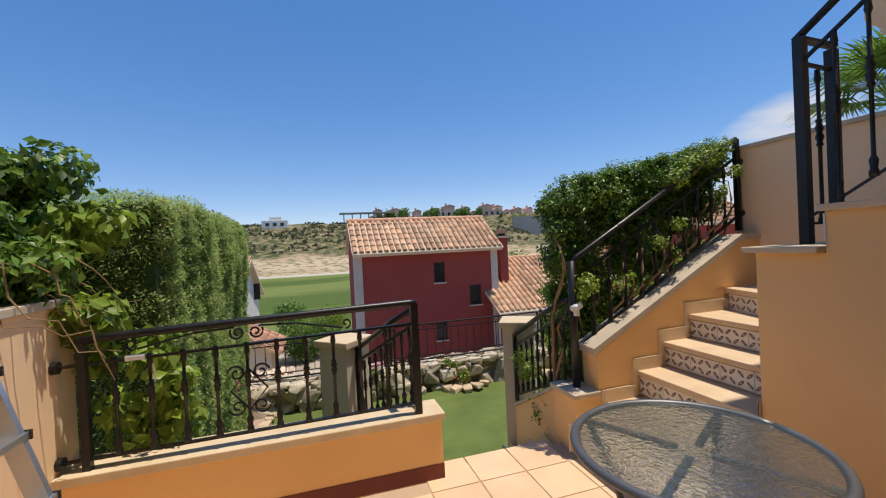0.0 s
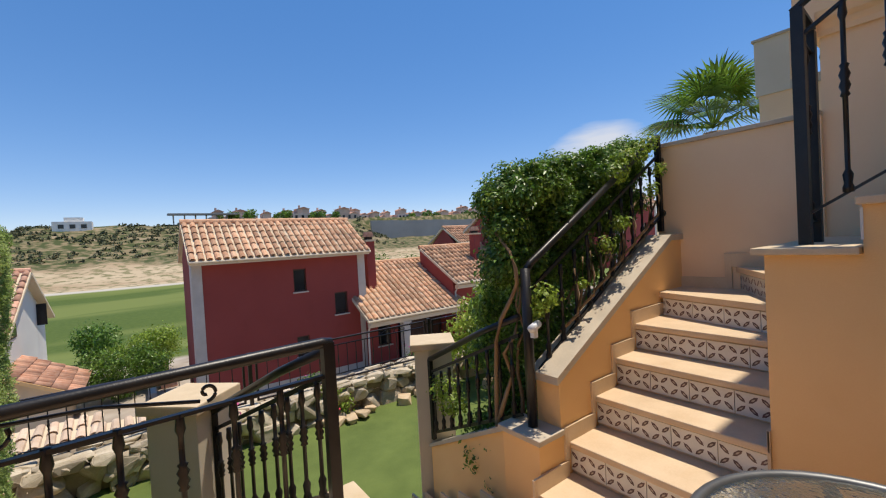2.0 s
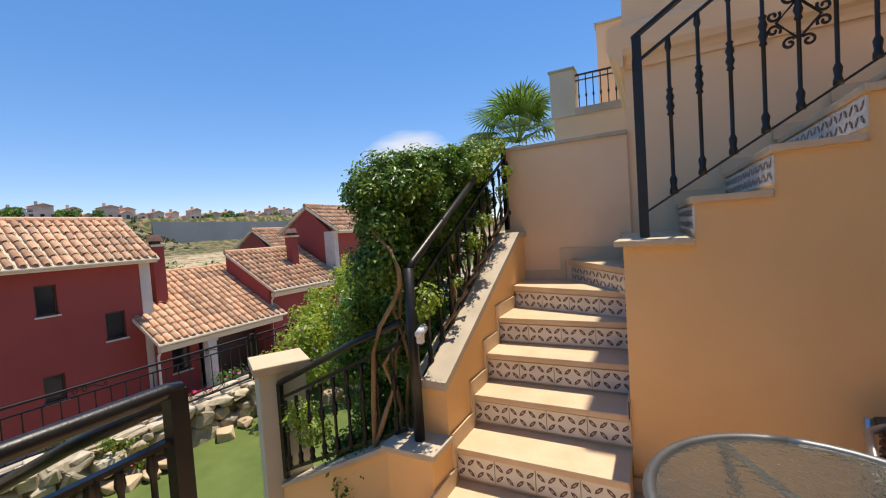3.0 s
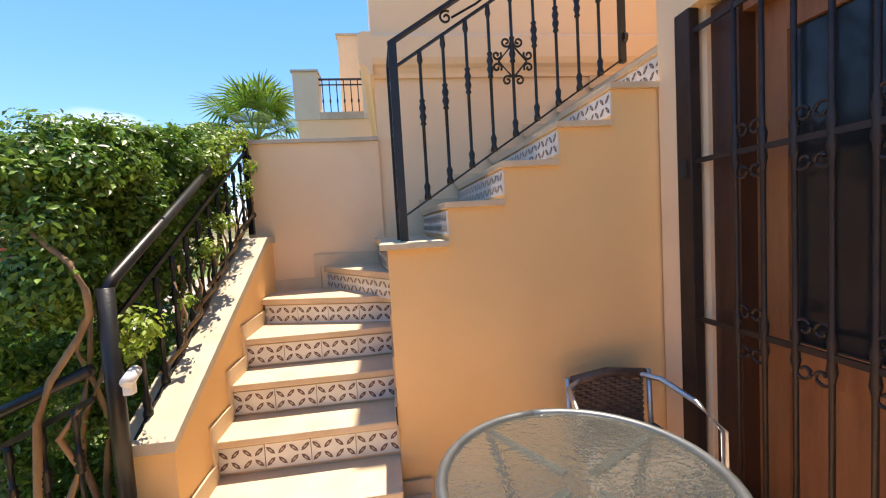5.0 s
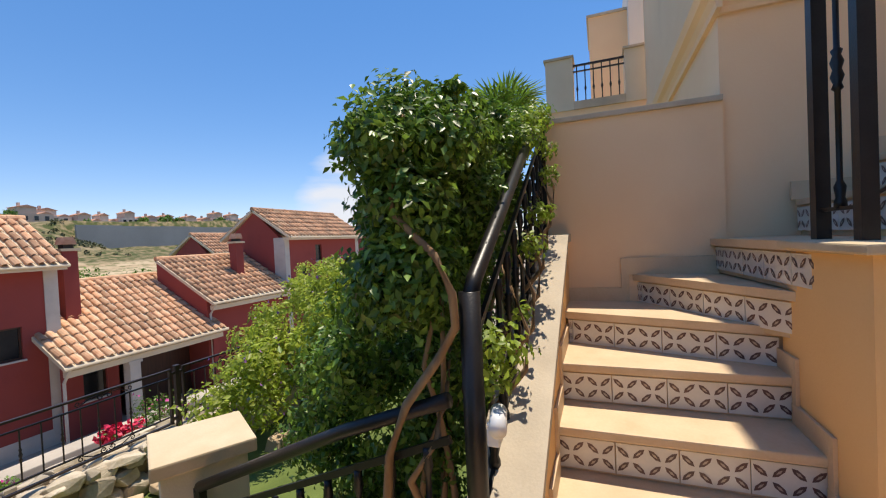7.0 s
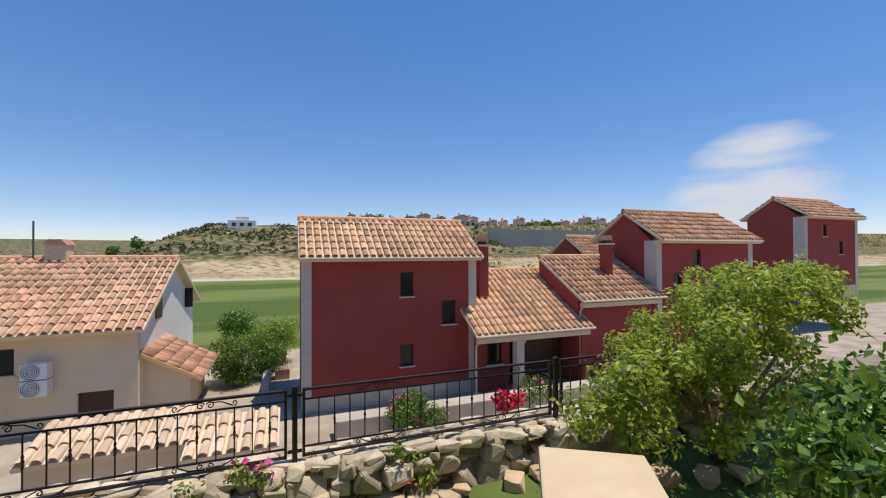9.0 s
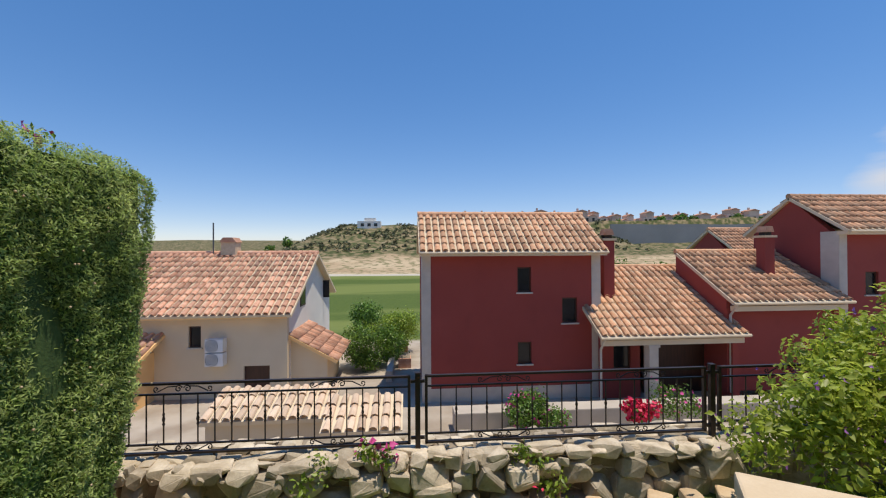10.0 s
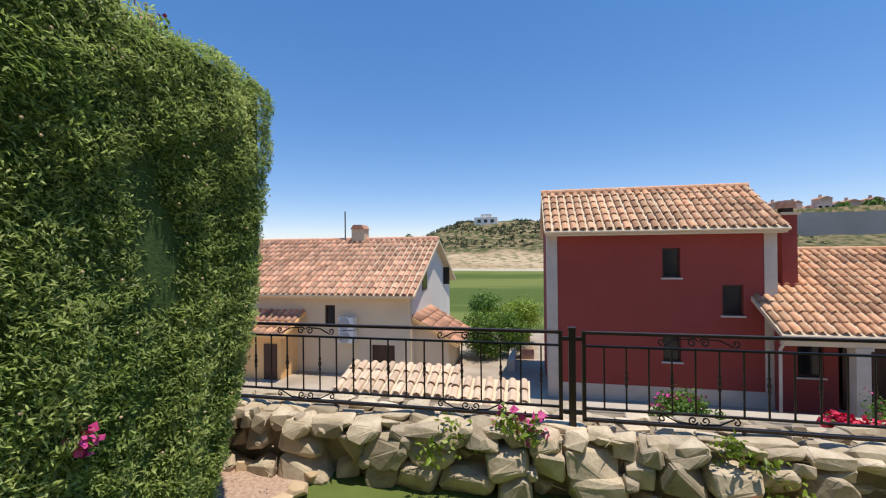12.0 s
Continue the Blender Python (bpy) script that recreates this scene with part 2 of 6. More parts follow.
def prism(bm, outline, axis, a, b):
    """Extrudes an outline in the plane across axis ('x': (y, z), 'y': (x, z), 'z': (x, y)) from a to b."""
    def at(p, d):
        return {"x": (d, p[0], p[1]), "y": (p[0], d, p[1]), "z": (p[0], p[1], d)}[axis]
    lo = [bm.verts.new(at(p, a)) for p in outline]
    hi = [bm.verts.new(at(p, b)) for p in outline]
    n = len(outline)
    bm.faces.new(lo), bm.faces.new(hi)
    for i in range(n):
        bm.faces.new((lo[i], lo[(i + 1) % n], hi[(i + 1) % n], hi[i]))
    bmesh.ops.recalc_face_normals(bm, faces=bm.faces)
    return bm


def tube(bm, pts, r, n=8, cap=True):
    """A swept round bar; r is one radius or one for each point."""
    pts = [Vector(p) for p in pts]
    rs = r if isinstance(r, (list, tuple)) else [r] * len(pts)
    rings = []
    for i, p in enumerate(pts):
        d = (pts[min(i + 1, len(pts) - 1)] - pts[max(i - 1, 0)]).normalized()
        u = d.cross(Vector((0, 0, 1)) if abs(d.z) < 0.95 else Vector((1, 0, 0))).normalized()
        w = d.cross(u)
        rings.append([bm.verts.new(p + (u * math.cos(k * math.tau / n) + w * math.sin(k * math.tau / n)) * rs[i]) for k in range(n)])
    for a, b in zip(rings, rings[1:]):
        for k in range(n):
            bm.faces.new((a[k], a[(k + 1) % n], b[(k + 1) % n], b[k]))
    if cap:
        bm.faces.new(rings[0]), bm.faces.new(rings[-1])
    bmesh.ops.recalc_face_normals(bm, faces=bm.faces)
    return bm


def bar(bm, a, b, w, h=None):
    """A square bar from a to b."""
    a, b = Vector(a), Vector(b)
    m = look(a, b)
    d = (b - a).length
    return box(bm, -w / 2, w / 2, -(h or w) / 2, (h or w) / 2, -d, 0, m=m)


def baluster_bm(h, r=0.0075, bulb=True):
    """An upright iron bar with a turned knot in the middle and a collar at each end."""
    prof = [(0, r * 2.1), (0.02, r * 2.1), (0.035, r * 1.5), (0.07, r * 2.0), (0.09, r)]
    if bulb:
        prof += [(h * 0.50, r), (h * 0.51, r * 1.9), (h * 0.53, r * 1.3), (h * 0.56, r * 2.2), (h * 0.59, r * 1.4), (h * 0.62, r * 2.2), (h * 0.65, r * 1.3), (h * 0.67, r * 1.9), (h * 0.68, r)]
    prof += [(h - 0.07, r), (h - 0.05, r * 1.8), (h - 0.02, r * 1.4), (h, r * 1.4)]
    return tube(bmesh.new(), [(0, 0, z) for z, _ in prof], [q for _, q in prof], 8)


def scroll_pts(cx, cz, r, start, turns, sx=1, sz=1, n=22):
    out = []
    for i in range(n + 1):
        f = i / n
        a = start + f * turns * math.tau
        q = r * (1 - 0.78 * f)
        out.append((cx + sx * q * math.cos(a), cz + sz * q * math.sin(a)))
    return out


def leaf_cloud(points, normals, size, spread=0.9, seed=1, long=1.6, droop=0.25):
    """Small folded leaves (two quads each) at the points, facing roughly outward. Returns verts, faces."""
    g = np.random.default_rng(seed)
    n = len(points)
    nm = normals + g.normal(0, spread, (n, 3))
    nm /= np.linalg.norm(nm, axis=1, keepdims=True) + 1e-9
    t = g.normal(0, 1, (n, 3))
    t[:, 2] -= droop * 3
    t -= nm * np.sum(t * nm, axis=1, keepdims=True)
    t /= np.linalg.norm(t, axis=1, keepdims=True) + 1e-9
    b = np.cross(nm, t)
    s = size * g.uniform(0.6, 1.35, (n, 1))
    w = s / long
    p = points
    v = np.stack([p, p + t * s * 0.5 + b * w * 0.5 + nm * w * 0.15, p + t * s - nm * s * 0.12, p + t * s * 0.5 - b * w * 0.5 + nm * w * 0.15, p + t * s * 0.5 - nm * w * 0.05], axis=1)
    base = np.arange(n)[:, None] * 5
    f = np.concatenate([base + np.array([[0, 1, 2, 4]]), base + np.array([[0, 4, 2, 3]])], axis=0)
    return v.reshape(-1, 3), f


# ---- the ground and the far land ----
FLOOR, LAWN_Z, STREET = 0.08, -0.82, -3.75


def smooth(a, b, t):
    t = min(max((t - a) / (b - a), 0), 1)
    return t * t * (3 - 2 * t)


def land(x, y):
    """Height of the land."""
    if y < 8.4:
        return LAWN_Z - 0.35
    z = -1.2 + (STREET + 1.2) * smooth(8.6, 9.4, y)
    z += -2.0 * smooth(26, 45, y)
    z += 0.5 * math.sin(x * 0.06 + 1) * smooth(45, 70, y) * (1 - smooth(95, 110, y))
    z += 1.6 * smooth(96, 112, y) + (3.0 + 1.5 * noise.noise((x * 0.02, y * 0.02, 0))) * smooth(112, 140, y)
    ridge = 16.8 + 3.0 * smooth(-20, 110, x) - 22 * smooth(-25, -75, x) + 3 * noise.noise((x * 0.012, 0.3, 1))
    k = smooth(86, 104, x)
    rise = (1 - k) * smooth(128, 215, y) + k * (0.30 * smooth(128, 186, y) + 0.66 * smooth(189, 194, y))
    z += ridge * rise * (0.93 + 0.12 * noise.noise((x * 0.04, y * 0.04, 4)))
    z += (21 + 2 * noise.noise((x * 0.01, 7, 0))) * smooth(290, 430, y) * (1 - smooth(-90, -25, x))
    z += 0.8 * noise.noise((x * 0.12, y * 0.12, 2)) * smooth(112, 140, y)
    return z


def land_mesh():
    xs = [-2500, -900, -400, -250, -180] + [-150 + 5 * i for i in range(81)] + [300, 420, 700, 1200, 2500]
    ys = [-400, -60, 0, 4, 8.4, 8.6, 8.8, 9.0, 9.2, 9.4, 12, 20, 26] + [30 + 4 * i for i in range(50)] + [240, 280, 340, 500, 900, 2500]
    vs = [(x, y, land(x, y)) for y in ys for x in xs]
    n = len(xs)
    fs = [(j * n + i, j * n + i + 1, (j + 1) * n + i + 1, (j + 1) * n + i) for j in range(len(ys) - 1) for i in range(n - 1)]
    return vs, fs


def land_material():
    """Pale paving by the houses, mown golf grass beyond, then dry hillside with scrub."""
    m = bpy.data.materials.new("land")
    m.use_nodes = True
    n, link = m.node_tree.nodes, m.node_tree.links.new
    p = n["Principled BSDF"]
    p.inputs["Roughness"].default_value = 0.95
    p.inputs["Specular IOR Level"].default_value = 0.1
    geo, sep = n.new("ShaderNodeNewGeometry"), n.new("ShaderNodeSeparateXYZ")
    link(geo.outputs["Position"], sep.inputs[0])

    def tex(scale, detail, stretch=(1, 1, 1)):
        mp, t = n.new("ShaderNodeMapping"), n.new("ShaderNodeTexNoise")
        mp.inputs["Scale"].default_value = stretch
        t.inputs["Scale"].default_value, t.inputs["Detail"].default_value = scale, detail
        link(geo.outputs["Position"], mp.inputs[0]), link(mp.outputs[0], t.inputs["Vector"])
        return t.outputs[0]

    def rng(src, a, b, lo=0.0, hi=1.0):
        r = n.new("ShaderNodeMapRange")
        for k, v in zip((1, 2, 3, 4), (a, b, lo, hi)):
            r.inputs[k].default_value = v
        link(src, r.inputs[0])
        return r.outputs[0]

    def mix(f, a, b):
        q = n.new("ShaderNodeMix")
        q.data_type = "RGBA"
        link(f, q.inputs[0])
        for k, c in ((6, a), (7, b)):
            if isinstance(c, tuple):
                q.inputs[k].default_value = (*c, 1)
            else:
                link(c, q.inputs[k])
        return q.outputs[2]

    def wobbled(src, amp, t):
        q = n.new("ShaderNodeMath")
        q.operation = "MULTIPLY_ADD"
        q.inputs[1].default_value = amp
        link(t, q.inputs[0]), link(src, q.inputs[2])
        return q.outputs[0]
    y = sep.outputs[1]
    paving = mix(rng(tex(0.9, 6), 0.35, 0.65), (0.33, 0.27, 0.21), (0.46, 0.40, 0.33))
    golf = mix(rng(tex(0.055, 2, (0.5, 1.6, 1)), 0.44, 0.56), (0.075, 0.115, 0.028), (0.165, 0.20, 0.058))
    golf = mix(rng(tex(2.5, 4), 0.3, 0.8, 0, 0.35), golf, (0.17, 0.22, 0.06))
    dry = mix(rng(tex(0.12, 8, (0.4, 1.4, 1)), 0.40, 0.62), (0.40, 0.29, 0.18), (0.52, 0.41, 0.27))
    dry = mix(rng(tex(0.5, 5), 0.50, 0.60, 0, 0.8), dry, (0.16, 0.16, 0.07))
    scrub = mix(rng(tex(0.45, 6), 0.40, 0.56), (0.27, 0.21, 0.12), (0.075, 0.09, 0.035))
    scrub = mix(rng(tex(0.16, 7), 0.58, 0.68, 0, 0.8), scrub, (0.36, 0.28, 0.18))
    c = mix(rng(wobbled(y, 8.0, tex(0.2, 2)), 31, 33), paving, golf)
    c = mix(rng(wobbled(y, 8.0, tex(0.03, 3)), 109, 110.5), c, (0.52, 0.48, 0.40))
    c = mix(rng(wobbled(y, 8.0, tex(0.03, 3)), 112, 113), c, dry)
    c = mix(rng(wobbled(y, 26.0, tex(0.06, 6)), 150, 156), c, scrub)
    link(c, p.inputs["Base Color"])
    return m


gv, gf = land_mesh()
tagged(raw("ground", gv, gf, land_material(), smooth=True), "pale paving, golf grass and dry scrubby hillside", "ground", kind="structure")

bm = bmesh.new()
box(bm, -1.2, 12.0, 4.3, 8.2, LAWN_Z - 0.3, LAWN_Z)
solid("lawn", bm, LAWN, "short green artificial lawn below the terrace", "lawn")

# ---- terrace ----
X_LEFT, WALL_Y, DOOR_Y = -0.22, 4.03, 1.76
solid("floor", boxed(X_LEFT, 4.3, DOOR_Y - 0.35, 4.14, FLOOR - 0.35, FLOOR - 0.006), GROUT, "terrace slab of grouted terracotta tiles", "floor")


def low_wall():
    t = thing("low_wall", (0.7, 4.13, FLOOR), "ochre rendered low wall with cream coping", "wall", kind="structure")
    part("wall_body", boxed(X_LEFT, 1.68, WALL_Y, 4.24, LAWN_Z, 0.43), OCHRE, t)
    part("coping", boxed(X_LEFT, 1.70, WALL_Y - 0.015, 4.26, 0.43, 0.475, bevel=0.006), CAPSTONE, t, "cream stone coping")
    part("baseboard", boxed(X_LEFT, 1.683, WALL_Y - 0.004, WALL_Y + 0.05, FLOOR, FLOOR + 0.09), MAROON, t, "dark maroon painted base")
    return t


low_wall()


def left_wall():
    t = thing("side_wall", (X_LEFT - 0.1, 3.0, FLOOR), "cream rendered side wall under the creeper", "wall", kind="structure")
    part("wall_body", boxed(X_LEFT - 0.22, X_LEFT, DOOR_Y - 0.3, 4.26, LAWN_Z, 1.27), CREAM, t)
    part("coping", boxed(X_LEFT - 0.24, X_LEFT + 0.02, DOOR_Y - 0.3, 4.28, 1.27, 1.31, bevel=0.005), COPING, t, "grey stone coping")
    return t


left_wall()

# ---- the stair up: first flight along x, winder, second flight towards -y ----
RISE = 0.178
S_Y0, S_Y1 = 3.125, 3.945
NOSE = [(2.53, 0.21), (2.79, 0.39), (3.05, 0.566), (3.275, 0.737), (3.515, 0.905)]


def motif_bm(w, h):
    """The four-petal pattern of a riser tile, in the plane x = 0, y from 0 to w, z from 0 to h."""
    bm = bmesh.new()
    for i in range(2):
        cx = w * (0.25 + 0.5 * i)
        for sx in (-1, 1):
            for sz in (-1, 1):
                c = Vector((0, cx + sx * w * 0.125, h / 2 + sz * h * 0.23))
                d = Vector((0, sx * w * 0.095, sz * h * 0.165))
                q = Vector((0, -d.z, d.y)).normalized() * h * 0.088
                ring = [c - d, c - d * 0.45 + q * 0.85, c + d * 0.45 + q * 0.85, c + d, c + d * 0.45 - q * 0.85, c - d * 0.45 - q * 0.85]
                bm.faces.new([bm.verts.new(v) for v in ring])
    return bm


def motif_inner_bm(w, h):
    bm = bmesh.new()
    for i in range(2):
        cx = w * (0.25 + 0.5 * i)
        for sx in (-1, 1):
            for sz in (-1, 1):
                c = Vector((0, cx + sx * w * 0.125, h / 2 + sz * h * 0.23))
                d = Vector((0, sx * w * 0.045, sz * h * 0.075))
                q = Vector((0, -d.z, d.y)).normalized() * h * 0.035
                bm.faces.new([bm.verts.new(v) for v in (c - d, c + q, c + d, c - q)])
    return bm


def mesh_of(name, bm, mat):
    me = bpy.data.meshes.new(name)
    bm.to_mesh(me)
    bm.free()
    me.materials.append(mat)
    return me


TILE_W, TILE_H = 0.205, 0.114
tile_me = mesh_of("riser_tile", boxed(0, 0.008, 0.002, TILE_W - 0.002, 0, TILE_H), GLAZE)
motif_me = mesh_of("pattern", motif_bm(TILE_W, TILE_H), MOTIF)
motif_in_me = mesh_of("pattern_heart", motif_inner_bm(TILE_W, TILE_H), MOTIF2)


def riser_tiles(step, m, length):
    """A row of patterned tiles along the local y of m, on the riser that faces local -x."""
    k = int(math.ceil(length / TILE_W))
    inv = world_of(step).inverted()
    for i in range(k):
        f = min(1.0, (length - i * TILE_W) / TILE_W)
        if f < 0.05:
            continue
        ob = new("riser_tile", tile_me)
        ob.parent = step
        ob.matrix_local = inv @ m @ Matrix.Translation((-0.008, i * TILE_W, 0)) @ Matrix.Diagonal((1, f, 1, 1))
        for nm, me, dx in (("pattern", motif_me, -0.0012), ("pattern_heart", motif_in_me, -0.002)):
            pt = new(nm, me)
            pt.parent = ob
            pt.matrix_local = Matrix.Translation((dx, 0, 0))


def first_flight():
    t = thing("staircase", (3.2, 3.5, FLOOR), "cream stone staircase with patterned riser tiles", "staircase", kind="structure")
    for i, (x, z) in enumerate(NOSE):
        step = thing("step", (x, 3.5, z))
        step.parent = t
        step.location = Vector((x, 3.5, z)) - t.location
        x1 = NOSE[i + 1][0] + 0.04 if i + 1 < len(NOSE) else 4.0
        y0 = S_Y0 - (0.10 if i == 0 else 0)
        if i == 0:
            bm = prism(bmesh.new(), [(x, y0 + 0.04), (x, S_Y1), (x1, S_Y1), (x1, S_Y0), (3.02, S_Y0), (3.02, y0 - 0.03), (x + 0.12, y0 - 0.03)], "z", z - 0.035, z)
        else:
            bm = boxed(x, x1, S_Y0, S_Y1, z - 0.035, z, bevel=0.008)
        part("tread", bm, TREAD, step)
        part("riser", boxed(x + 0.03, x + 0.2, S_Y0, S_Y1, z - RISE, z - 0.035), TREAD, step)
        riser_tiles(step, pose(x + 0.0285, S_Y0, z - 0.035 - TILE_H - 0.010), S_Y1 - S_Y0)
        # stepped skirting on the parapet side
        part("skirting", boxed(x - 0.02, x1 - 0.05, S_Y1 - 0.014, S_Y1 - 0.001, z - 0.02, z + 0.085, bevel=0.003), TREAD, step)
        part("skirting", boxed(x - 0.035, x + 0.0, S_Y1 - 0.013, S_Y1 - 0.0005, z - 0.09, z + 0.084), TREAD, step)
        if i:
            part("skirting", boxed(max(x - 0.01, 3.04), x1 - 0.03, S_Y0 + 0.0005, S_Y0 + 0.013, z - 0.02, z + 0.075, bevel=0.003), TREAD, step) if x1 > 3.1 else None
            part("skirting", boxed(max(x - 0.03, 3.04), max(x - 0.03, 3.04) + 0.035, S_Y0 + 0.0006, S_Y0 + 0.012, z - 0.11, z + 0.074), TREAD, step) if x1 > 3.1 else None
    # winder treads round the corner
    for poly, z in ((((3.875, S_Y1), (3.62, S_Y0), (4.24, S_Y0), (4.24, S_Y1)), 1.064), (((4.24, 3.60), (3.50, S_Y0), (3.62, 2.86), (4.24, 2.86)), 1.216), (((4.24, 3.22), (3.08, S_Y0 - 0.005), (3.08, 2.86), (4.24, 2.86)), 1.40)):
        step = thing("step", (4.0, 3.3, z))
        step.parent = t
        step.location = Vector((4.0, 3.3, z)) - t.location
        part("tread", prism(bmesh.new(), list(poly), "z", z - 0.035, z), TREAD, step)
        a, b = Vector((*poly[0], 0)), Vector((*poly[1], 0))
        c = sum((Vector((*q, 0)) for q in poly), Vector()) / 4
        nin = Vector((-(a - b).y, (a - b).x, 0)).normalized()
        nin = nin if nin.dot(c - a) > 0 else -nin
        inner = [(a + nin * 0.03)[:2], (b + nin * 0.03)[:2], *poly[2:]]
        part("riser", prism(bmesh.new(), [tuple(q) for q in inner], "z", z - RISE, z - 0.0351), TREAD, step)
        d = (a - b)
        ang = math.degrees(math.atan2(d.y, d.x)) - 90
        m = pose(b.x, b.y, z - 0.035 - TILE_H - 0.010, 0, 0, ang) @ Matrix.Translation((0.0285, 0.01, 0))
        riser_tiles(step, m, d.length - 0.02)
    bm = bmesh.new()
    for i, (x, z) in enumerate(NOSE):
        x1 = NOSE[i + 1][0] + 0.03 if i + 1 < len(NOSE) else 4.24
        box(bm, x + 0.05, x1 + 0.1, S_Y0, S_Y1, LAWN_Z, z - RISE)
    box(bm, 4.06, 4.24, 2.9, S_Y1, 0, 1.03)
    part("core", bm, CREAM, t)
    # skirting at the head of the first flight
    part("skirting", boxed(4.224, 4.239, 3.64, 4.0, 1.05, 1.14), TREAD, t)
    part("skirting", boxed(4.223, 4.239, 3.13, 3.64, 1.215, 1.31), TREAD, t)
    part("skirting", boxed(4.222, 4.239, 3.62, 3.66, 1.06, 1.309), TREAD, t)
    part("skirting", boxed(3.025, 3.039, 2.98, S_Y0, 0.19, 0.275), TREAD, t)
    return t


first_flight()
GOING2, RISE2 = 0.278, 0.1775
STEP2 = [(2.852 - GOING2 * i, 1.40 + RISE2 * (i + 1)) for i in range(6)]


def second_flight():
    t = thing("upper_stair", (3.6, 2.3, FLOOR), "ochre walled upper flight with patterned riser tiles", "staircase", kind="structure")
    outline = [(S_Y0, LAWN_Z), (S_Y0, 1.372)]
    for i, (y, z) in enumerate(STEP2):
        outline += [(y - 0.015, 1.372 + RISE2 * i), (y - 0.015, 1.372 + RISE2 * (i + 1))]
    outline += [(DOOR_Y - 0.6, 1.372 + RISE2 * 6), (DOOR_Y - 0.6, LAWN_Z)]
    part("flank_wall", prism(bmesh.new(), outline, "x", 3.055, 3.62), OCHRE, t, "ochre rendered stepped flank wall")
    part("landing_cap", boxed(3.003, 3.66, 2.84, S_Y0 + 0.035, 1.372, 1.40, bevel=0.006), CAPSTONE, t, "pale stone cap")
    for i, (y, z) in enumerate(STEP2):
        step = thing("step", (3.6, y, z))
        step.parent = t
        step.location = Vector((3.6, y, z)) - t.location
        part("tread", boxed(3.03, 4.24, y - GOING2 - 0.01, y, z - 0.03, z, bevel=0.005), TREAD, step)
        part("riser", boxed(3.07, 4.24, y - 0.2, y - 0.02, z - RISE2, z - 0.03), TREAD, step)
        riser_tiles(step, pose(3.05, y - 0.0175, z - 0.03 - TILE_H - 0.010, 0, 0, -90), 1.2)
        part("skirting", boxed(4.222, 4.239, y - GOING2, y + 0.02, z, z + 0.09), TREAD, step)
    return t


second_flight()


def parapet():
    t = thing("parapet", (3.3, 4.02, FLOOR), "ochre stair parapet with sloping grey stone coping", "wall", kind="structure")
    lo, hi = (2.705, 0.715), (4.05, 1.415)
    part("wall_body", prism(bmesh.new(), [(2.74, LAWN_Z), (2.74, lo[1]), (hi[0], hi[1]), (4.24, hi[1]), (4.24, LAWN_Z)], "y", S_Y1, 4.10), OCHRE, t)
    part("coping", prism(bmesh.new(), [(lo[0], lo[1]), (lo[0], lo[1] + 0.042), (hi[0], hi[1] + 0.042), (4.24, hi[1] + 0.042), (4.24, hi[1]), hi], "y", S_Y1 - 0.02, 4.12), COPING, t, "grey stone coping")
    part("block", boxed(2.56, 2.74, S_Y1 - 0.0, 4.20, LAWN_Z, 0.445), OCHRE, t)
    part("block_cap", boxed(2.54, 2.745, S_Y1 - 0.02, 4.22, 0.445, 0.475, bevel=0.005), COPING, t, "grey stone cap")
    # the flank of the stair down
    m = pose(2.58, 4.18, 0, 0, 0, -9)
    bm = prism(bmesh.new(), [(0, LAWN_Z), (0, 0.44), (1.02, -0.09), (1.02, LAWN_Z)], "x", 0, 0.16)
    bmesh.ops.transform(bm, matrix=m, verts=bm.verts)
    part("flank_wall", bm, OCHRE, t)
    bm = prism(bmesh.new(), [(0, 0.44), (0, 0.47), (1.03, -0.065), (1.03, -0.09)], "x", -0.015, 0.175)
    bmesh.ops.transform(bm, matrix=m, verts=bm.verts)
    part("coping", bm, COPING, t, "grey stone coping")
    return t


parapet()


def pillar(x, y, turn, top):
    t = thing("garden_pillar", (x, y, LAWN_Z), "cream rendered garden pillar with stone cap", "pillar", "garden pillars")
    m = pose(x, y, 0, 0, 0, turn)
    part("shaft", boxed(-0.145, 0.145, -0.145, 0.145, LAWN_Z, top - 0.055, bevel=0.006, m=m), PILLAR, t)
    part("cap", boxed(-0.175, 0.175, -0.175, 0.175, top - 0.055, top, bevel=0.008, m=m), CAPSTONE, t, "pale stone cap")
    return t


pillar(1.19, 5.20, 45, 0.745)
pillar(2.87, 5.30, -32, 0.715)


def stair_down():
    t = thing("garden_steps", (2.1, 4.8, LAWN_Z), "tiled steps from the terrace to the lawn", "steps", kind="structure")
    n = 6
    r = (FLOOR - LAWN_Z) / n
    for i in range(n - 1):
        y, z = 4.14 + 0.27 * i, FLOOR - r * (i + 1)
        part("step", boxed(1.66 - 0.05 * i, 2.60 + 0.05 * i, y, y + 0.29, LAWN_Z, z, bevel=0.006), TREAD, t)
        part("skirting", boxed(2.545 + 0.043 * i, 2.56 + 0.043 * i, y, y + 0.27, z, z + 0.08), TREAD, t)
    return t


stair_down()

# ---- the house walls ----
solid("wall_back", boxed(4.24, 4.44, S_Y0 + 0.02, 4.10, LAWN_Z, 2.115), CREAM, "cream rendered wall at the stair head", "wall")
solid("coping_back", boxed(4.22, 4.46, S_Y0 + 0.02, 4.12, 2.115, 2.145, bevel=0.004), COPING, "grey stone coping on the stair wall", "coping")
solid("wall_east", boxed(4.28, 7.6, -3.0, S_Y0 + 0.02, LAWN_Z, 5.9), CREAM, "cream rendered house wall above the stair", "wall")


